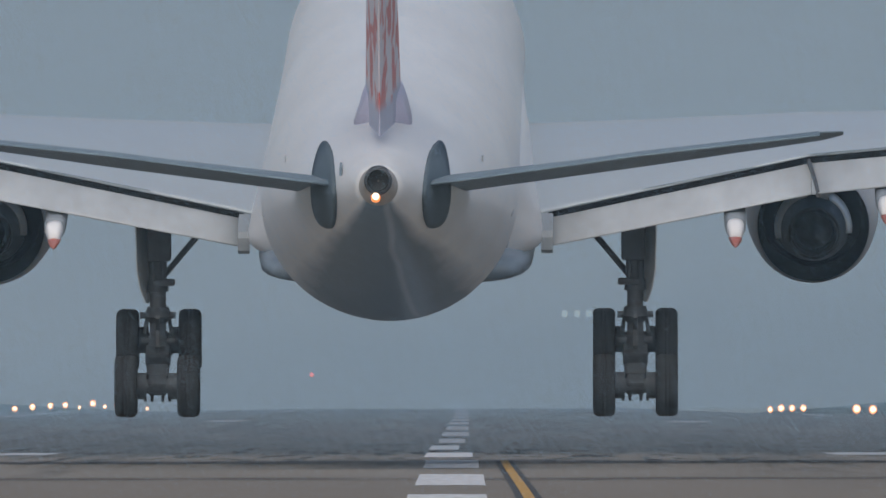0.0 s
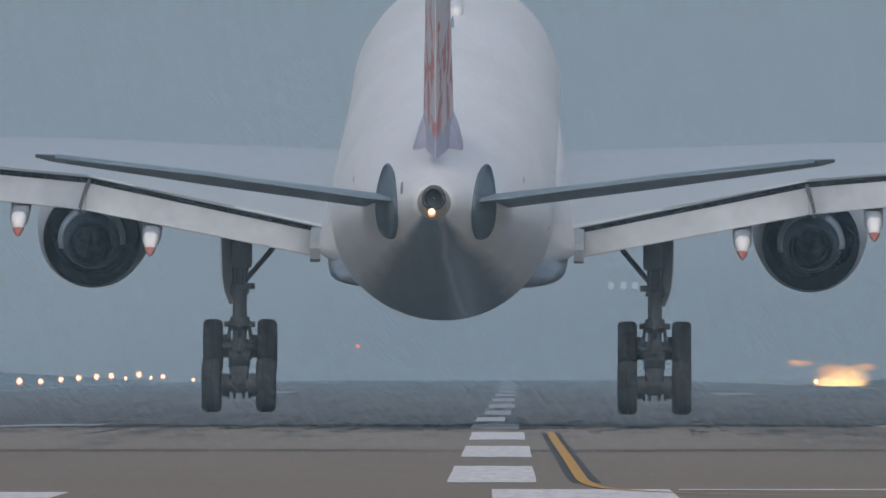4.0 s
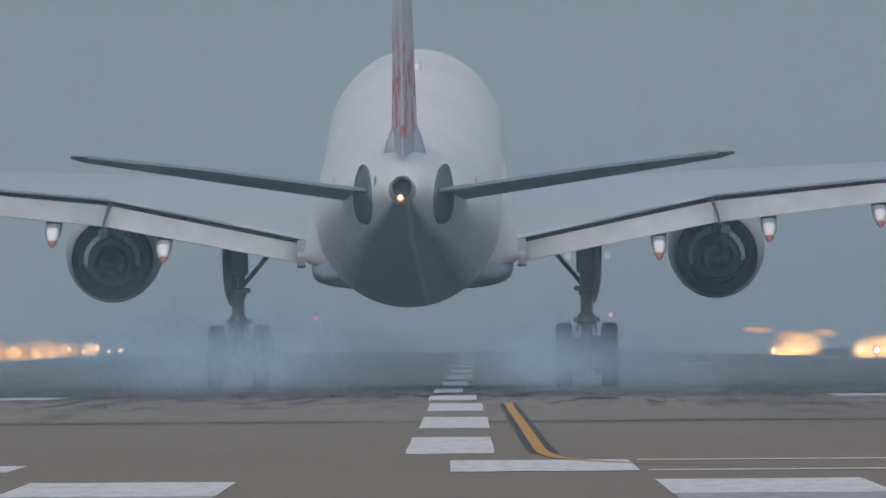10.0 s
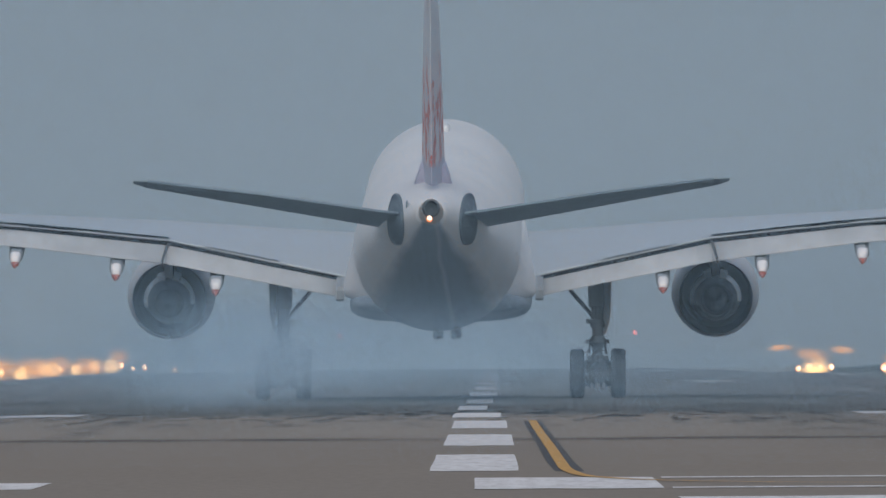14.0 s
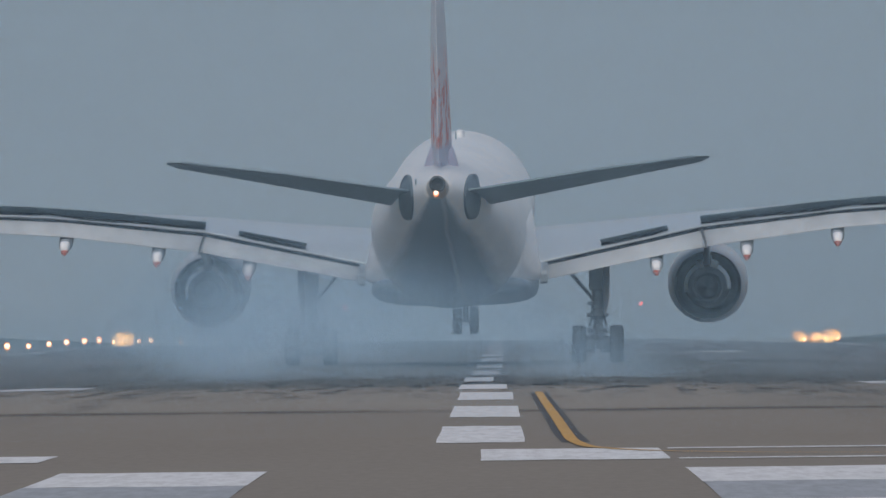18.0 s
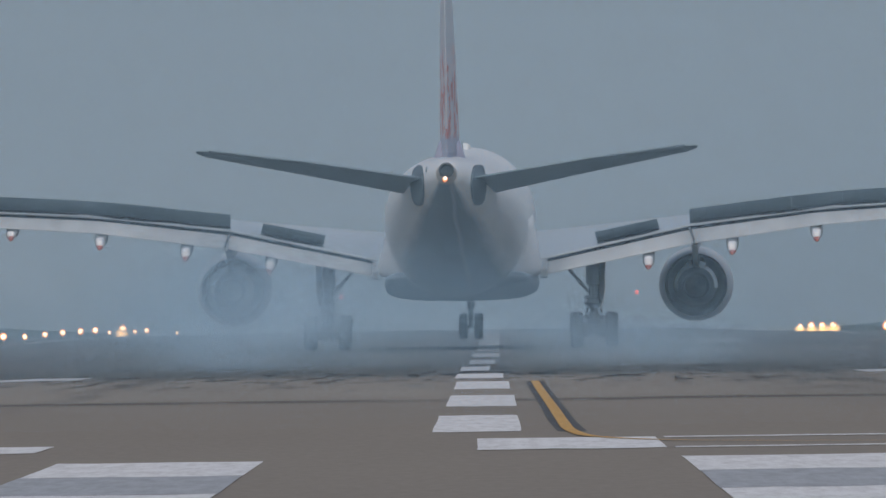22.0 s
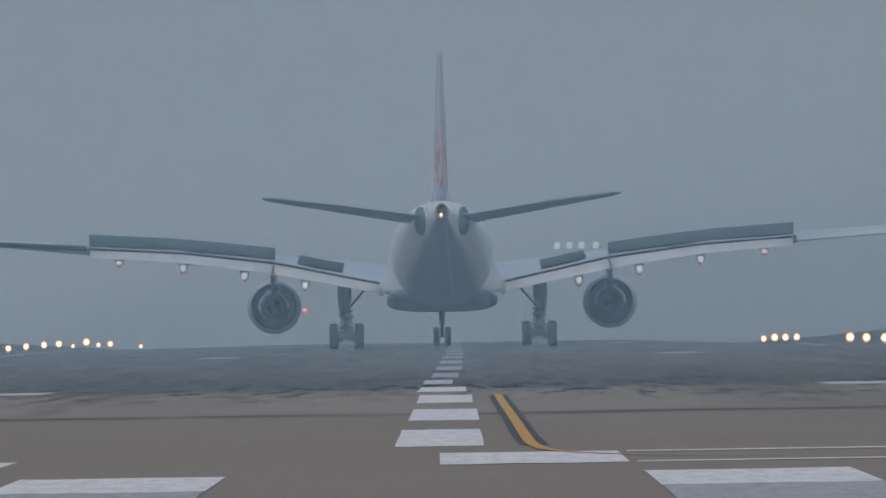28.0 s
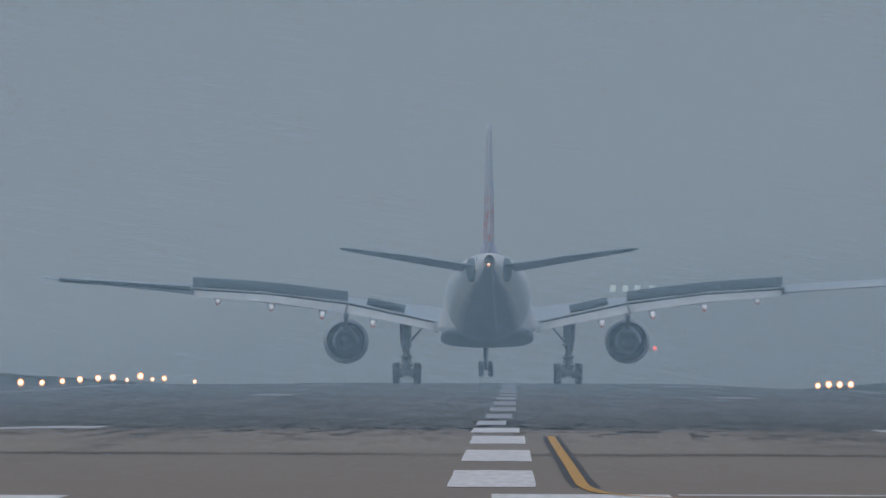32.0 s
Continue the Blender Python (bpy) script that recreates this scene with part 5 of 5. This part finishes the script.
# ---- what moves ----
# seconds, across, along, height, nose-up, heading to the right, right wing down
FLIGHT = [(0, -1.47, 455.2, 1.68, 6.53, 0.49, -0.03), (0.5, -1.48, 464.9, 1.65, 6.69, 0.49, 0.14), (1, -1.51, 473.9, 1.57, 6.76, 0.49, 0.25),
    (1.5, -1.52, 482.0, 1.51, 6.70, 0.50, 0.30), (2, -1.55, 489.9, 1.42, 6.62, 0.51, 0.30), (2.5, -1.56, 497.9, 1.34, 6.52, 0.51, 0.32),
    (3, -1.56, 505.9, 1.26, 6.37, 0.50, 0.36), (3.5, -1.57, 514.6, 1.20, 6.36, 0.50, 0.39), (5.5, -1.63, 549.9, 0.83, 6.14, 0.45, 0.31),
    (6, -1.63, 558.5, 0.72, 6.09, 0.46, 0.25), (6.5, -1.64, 567.7, 0.66, 6.05, 0.46, 0.16), (7, -1.64, 576.4, 0.59, 5.97, 0.45, 0.00),
    (7.5, -1.63, 584.4, 0.54, 5.83, 0.44, -0.13), (8, -1.63, 592.4, 0.52, 5.65, 0.43, -0.15), (8.5, -1.63, 600.4, 0.49, 5.45, 0.42, -0.15),
    (9, -1.64, 608.0, 0.47, 5.20, 0.40, -0.13), (9.5, -1.63, 616.0, 0.48, 4.96, 0.36, -0.09), (10, -1.64, 624.0, 0.50, 4.70, 0.34, -0.05),
    (10.5, -1.67, 632.7, 0.51, 4.44, 0.32, -0.04), (11, -1.67, 641.2, 0.49, 4.22, 0.30, -0.01), (11.5, -1.68, 649.7, 0.44, 4.03, 0.29, 0.02),
    (12, -1.68, 658.0, 0.37, 3.85, 0.28, 0.06), (12.5, -1.67, 666.1, 0.32, 3.70, 0.29, 0.09), (13, -1.68, 674.2, 0.27, 3.60, 0.32, 0.08),
    (13.5, -1.71, 682.8, 0.18, 3.52, 0.36, 0.05), (14, -1.70, 691.6, 0.09, 3.41, 0.39, 0.07), (14.5, -1.66, 700.1, -0.01, 3.29, 0.41, 0.12),
    (16.5, -1.66, 731.4, -0.21, 2.95, 0.73, -0.06), (17, -1.64, 739.7, -0.28, 2.73, 0.79, -0.12), (17.5, -1.60, 748.6, -0.29, 2.47, 0.84, -0.14),
    (18, -1.56, 757.2, -0.28, 2.23, 0.87, -0.10), (18.5, -1.54, 765.4, -0.28, 2.03, 0.88, -0.02), (19, -1.53, 773.6, -0.30, 1.87, 0.87, 0.04),
    (19.5, -1.53, 781.6, -0.38, 1.75, 0.84, 0.10), (20, -1.51, 789.3, -0.43, 1.66, 0.81, 0.15), (20.5, -1.46, 796.0, -0.42, 1.53, 0.80, 0.16),
    (21, -1.39, 802.2, -0.39, 1.39, 0.80, 0.15), (21.5, -1.31, 808.6, -0.42, 1.23, 0.81, 0.10), (22, -1.26, 816.4, -0.45, 1.03, 0.83, 0.04),
    (22.5, -1.21, 827.3, -0.46, 0.82, 0.83, -0.03), (23, -1.10, 843.7, -0.52, 0.58, 0.77, -0.07), (23.5, -0.87, 866.6, -0.62, 0.31, 0.64, -0.07),
    (24, -0.62, 894.6, -0.71, 0.13, 0.45, -0.07), (24.5, -0.41, 925.3, -0.76, 0.06, 0.27, -0.26), (25, -0.27, 956.8, -0.79, -0.04, 0.10, -0.26),
    (25.5, -0.18, 988.2, -0.78, -0.12, -0.04, -0.27), (27.5, -0.53, 1101.1, -0.36, 0.26, -0.18, -0.08), (28, -0.71, 1127.8, -0.32, 0.19, -0.14, -0.13),
    (28.5, -0.87, 1154.4, -0.28, 0.05, -0.09, -0.16), (29, -1.00, 1180.8, -0.21, 0.01, -0.04, -0.18), (29.5, -1.12, 1207.3, -0.17, -0.01, 0.01, -0.19),
    (30, -1.23, 1234.1, -0.16, -0.03, 0.03, -0.20), (30.5, -1.31, 1261.4, -0.19, -0.15, 0.01, -0.20), (31, -1.40, 1289.5, -0.18, -0.21, -0.05, -0.21),
    (31.5, -1.47, 1318.3, -0.08, -0.15, -0.17, -0.21), (31.6, -1.48, 1324.1, -0.06, -0.13, -0.19, -0.21), (32, -1.50, 1347.4, 0.06, -0.02, -0.30, -0.21),
]


def body(t):
    v = [float(np.interp(t, [r[0] for r in FLIGHT], [r[k] for r in FLIGHT])) for k in range(1, 7)]
    return Matrix.Translation(v[:3]) @ Matrix.Rotation(radians(-v[4]), 4, "Z") @ Matrix.Rotation(radians(v[3]), 4, "X") @ Matrix.Rotation(radians(v[5]), 4, "Y")


# seconds, height of the lowest wheels (left, right), tilt of the bogie against the ground
WHEELS = [(0, 1.05, 1.05, 31.5), (3, 0.56, 0.52, 31), (5.5, 0.08, 0.0, 29.5), (6.2, 0.0, 0, 28), (7.5, 0, 0, 24), (9, 0, 0, 19), (11, 0, 0, 15), (13, 0, 0, 12), (15, 0, 0, 4), (16.5, 0, 0, 0), (32, 0, 0, 0)]


def spoiler_turn(t, group):
    inner = [(0, 0), (12, 0), (14.5, 4), (16.5, 9), (19, 28), (22, 38), (24, 42), (32, 42)]
    outer = [(0, 0), (10, 0), (12.5, 3), (14.5, 7), (16.5, 14), (19, 33), (22, 48), (24, 56), (32, 56)]
    tab = outer if group else inner
    return float(np.interp(t, [r[0] for r in tab], [r[1] for r in tab]))


def motions():
    times = [r[0] for r in FLIGHT]
    walk(airliner, [(t, body(t)) for t in times])
    for bogie, piston, s in BOGIES:
        rows, slide = [], []
        for t in times:
            zl, zr, tilt = lerp_table(WHEELS, t)
            b = body(t)
            alt = (zl if s < 0 else zr) + level(b.translation.y)
            p = b @ Vector((s * 5.34, 0.05, 0))
            p.z = alt + R + 0.99 * math.sin(radians(tilt))
            m = Matrix.Translation(p) @ Matrix.Rotation(b.to_euler().z, 4, "Z") @ Matrix.Rotation(radians(tilt), 4, "X")
            rows.append((t, b.inverted() @ m))
            slide.append((t, Matrix.Translation((b.inverted() @ p))))
        walk(bogie, rows)
        walk(piston, slide)
    pivot = Matrix.Translation((0, -28.2, 7.6))
    for tail in TAILPLANES:      # trimmed for the landing, then reset on the roll
        walk(tail, [(t, pivot @ Matrix.Rotation(radians(a), 4, "X") @ pivot.inverted()) for t, a in ((0, 1.2), (9, 1.2), (14, 0.2), (25, 0), (25.5, 0.2), (27.5, 3.2), (28, 3.5), (32, 3.5))])
    rows = []
    for t in times:
        b = body(t)
        bottom = (b @ Vector((0, 25.45, 0.3))).z
        rows.append((t, Matrix.Translation((0, 0, 0.3 + max(0.0, level(b.translation.y + 25) - bottom)))))
    walk(nose, rows)
    for sp, root, ax, group in SPOILERS:
        rows = []
        for t in (0, 3.5, 7, 10, 11, 12, 13, 14, 14.5, 15.5, 16.5, 17, 18, 19, 20, 21, 22, 23, 24, 25.5, 28, 32):
            rows.append((t, Matrix.Translation(root) @ Matrix.Rotation(radians(-spoiler_turn(t, group)), 4, ax)))
        walk(sp, rows)
    for ob, born, x, y, z, h, drift, rise, fade, sink in SMOKES:
        size = Matrix.Diagonal((*ob.scale, 1))
        low = -1.6 * h - 0.6
        rows = [(0, pose(x + 0.3, y, low)), (born, pose(x + 0.2, y, low + 0.4)), (born + 0.8, pose(x, y, z * 0.45))]
        for k in range(1, 5):
            t = born + 0.8 + (fade - born - 0.8) * k / 4
            d = t - born
            rows.append((t, pose(x + drift * d, y, z + rise * d, 0, 5 * k)))
        d = fade - born
        rows += [(fade + 1.6 * sink, pose(x + drift * d - 3.5 * sink, y, low * 0.4, 0, 22)), (fade + 3.0 * sink, pose(x + drift * d - 5 * sink, y, low, 0, 24)), (32, pose(x + drift * d - 5 * sink, y, low, 0, 24))]
        keep = tuple(ob.scale)
        walk(ob, rows)
        ob.scale = keep
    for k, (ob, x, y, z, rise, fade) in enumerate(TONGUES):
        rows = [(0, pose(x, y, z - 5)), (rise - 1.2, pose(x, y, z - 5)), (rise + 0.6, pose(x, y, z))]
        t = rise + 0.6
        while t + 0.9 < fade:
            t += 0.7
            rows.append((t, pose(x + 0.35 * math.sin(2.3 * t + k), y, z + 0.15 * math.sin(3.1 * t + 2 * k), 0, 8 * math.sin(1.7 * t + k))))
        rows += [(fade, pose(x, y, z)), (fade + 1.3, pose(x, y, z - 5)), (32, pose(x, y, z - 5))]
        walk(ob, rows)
    base = Matrix.Translation((-0.02, -31.35, 7.62))
    inside = Matrix.Translation((-0.02, -30.2, 7.7))
    rows = [(0, inside)]
    for t in (7.5, 29.0):
        rows += [(t - 0.1, inside), (t, base), (t + 0.1, inside)]
    walk(strobe, rows + [(32, inside)])


motions()
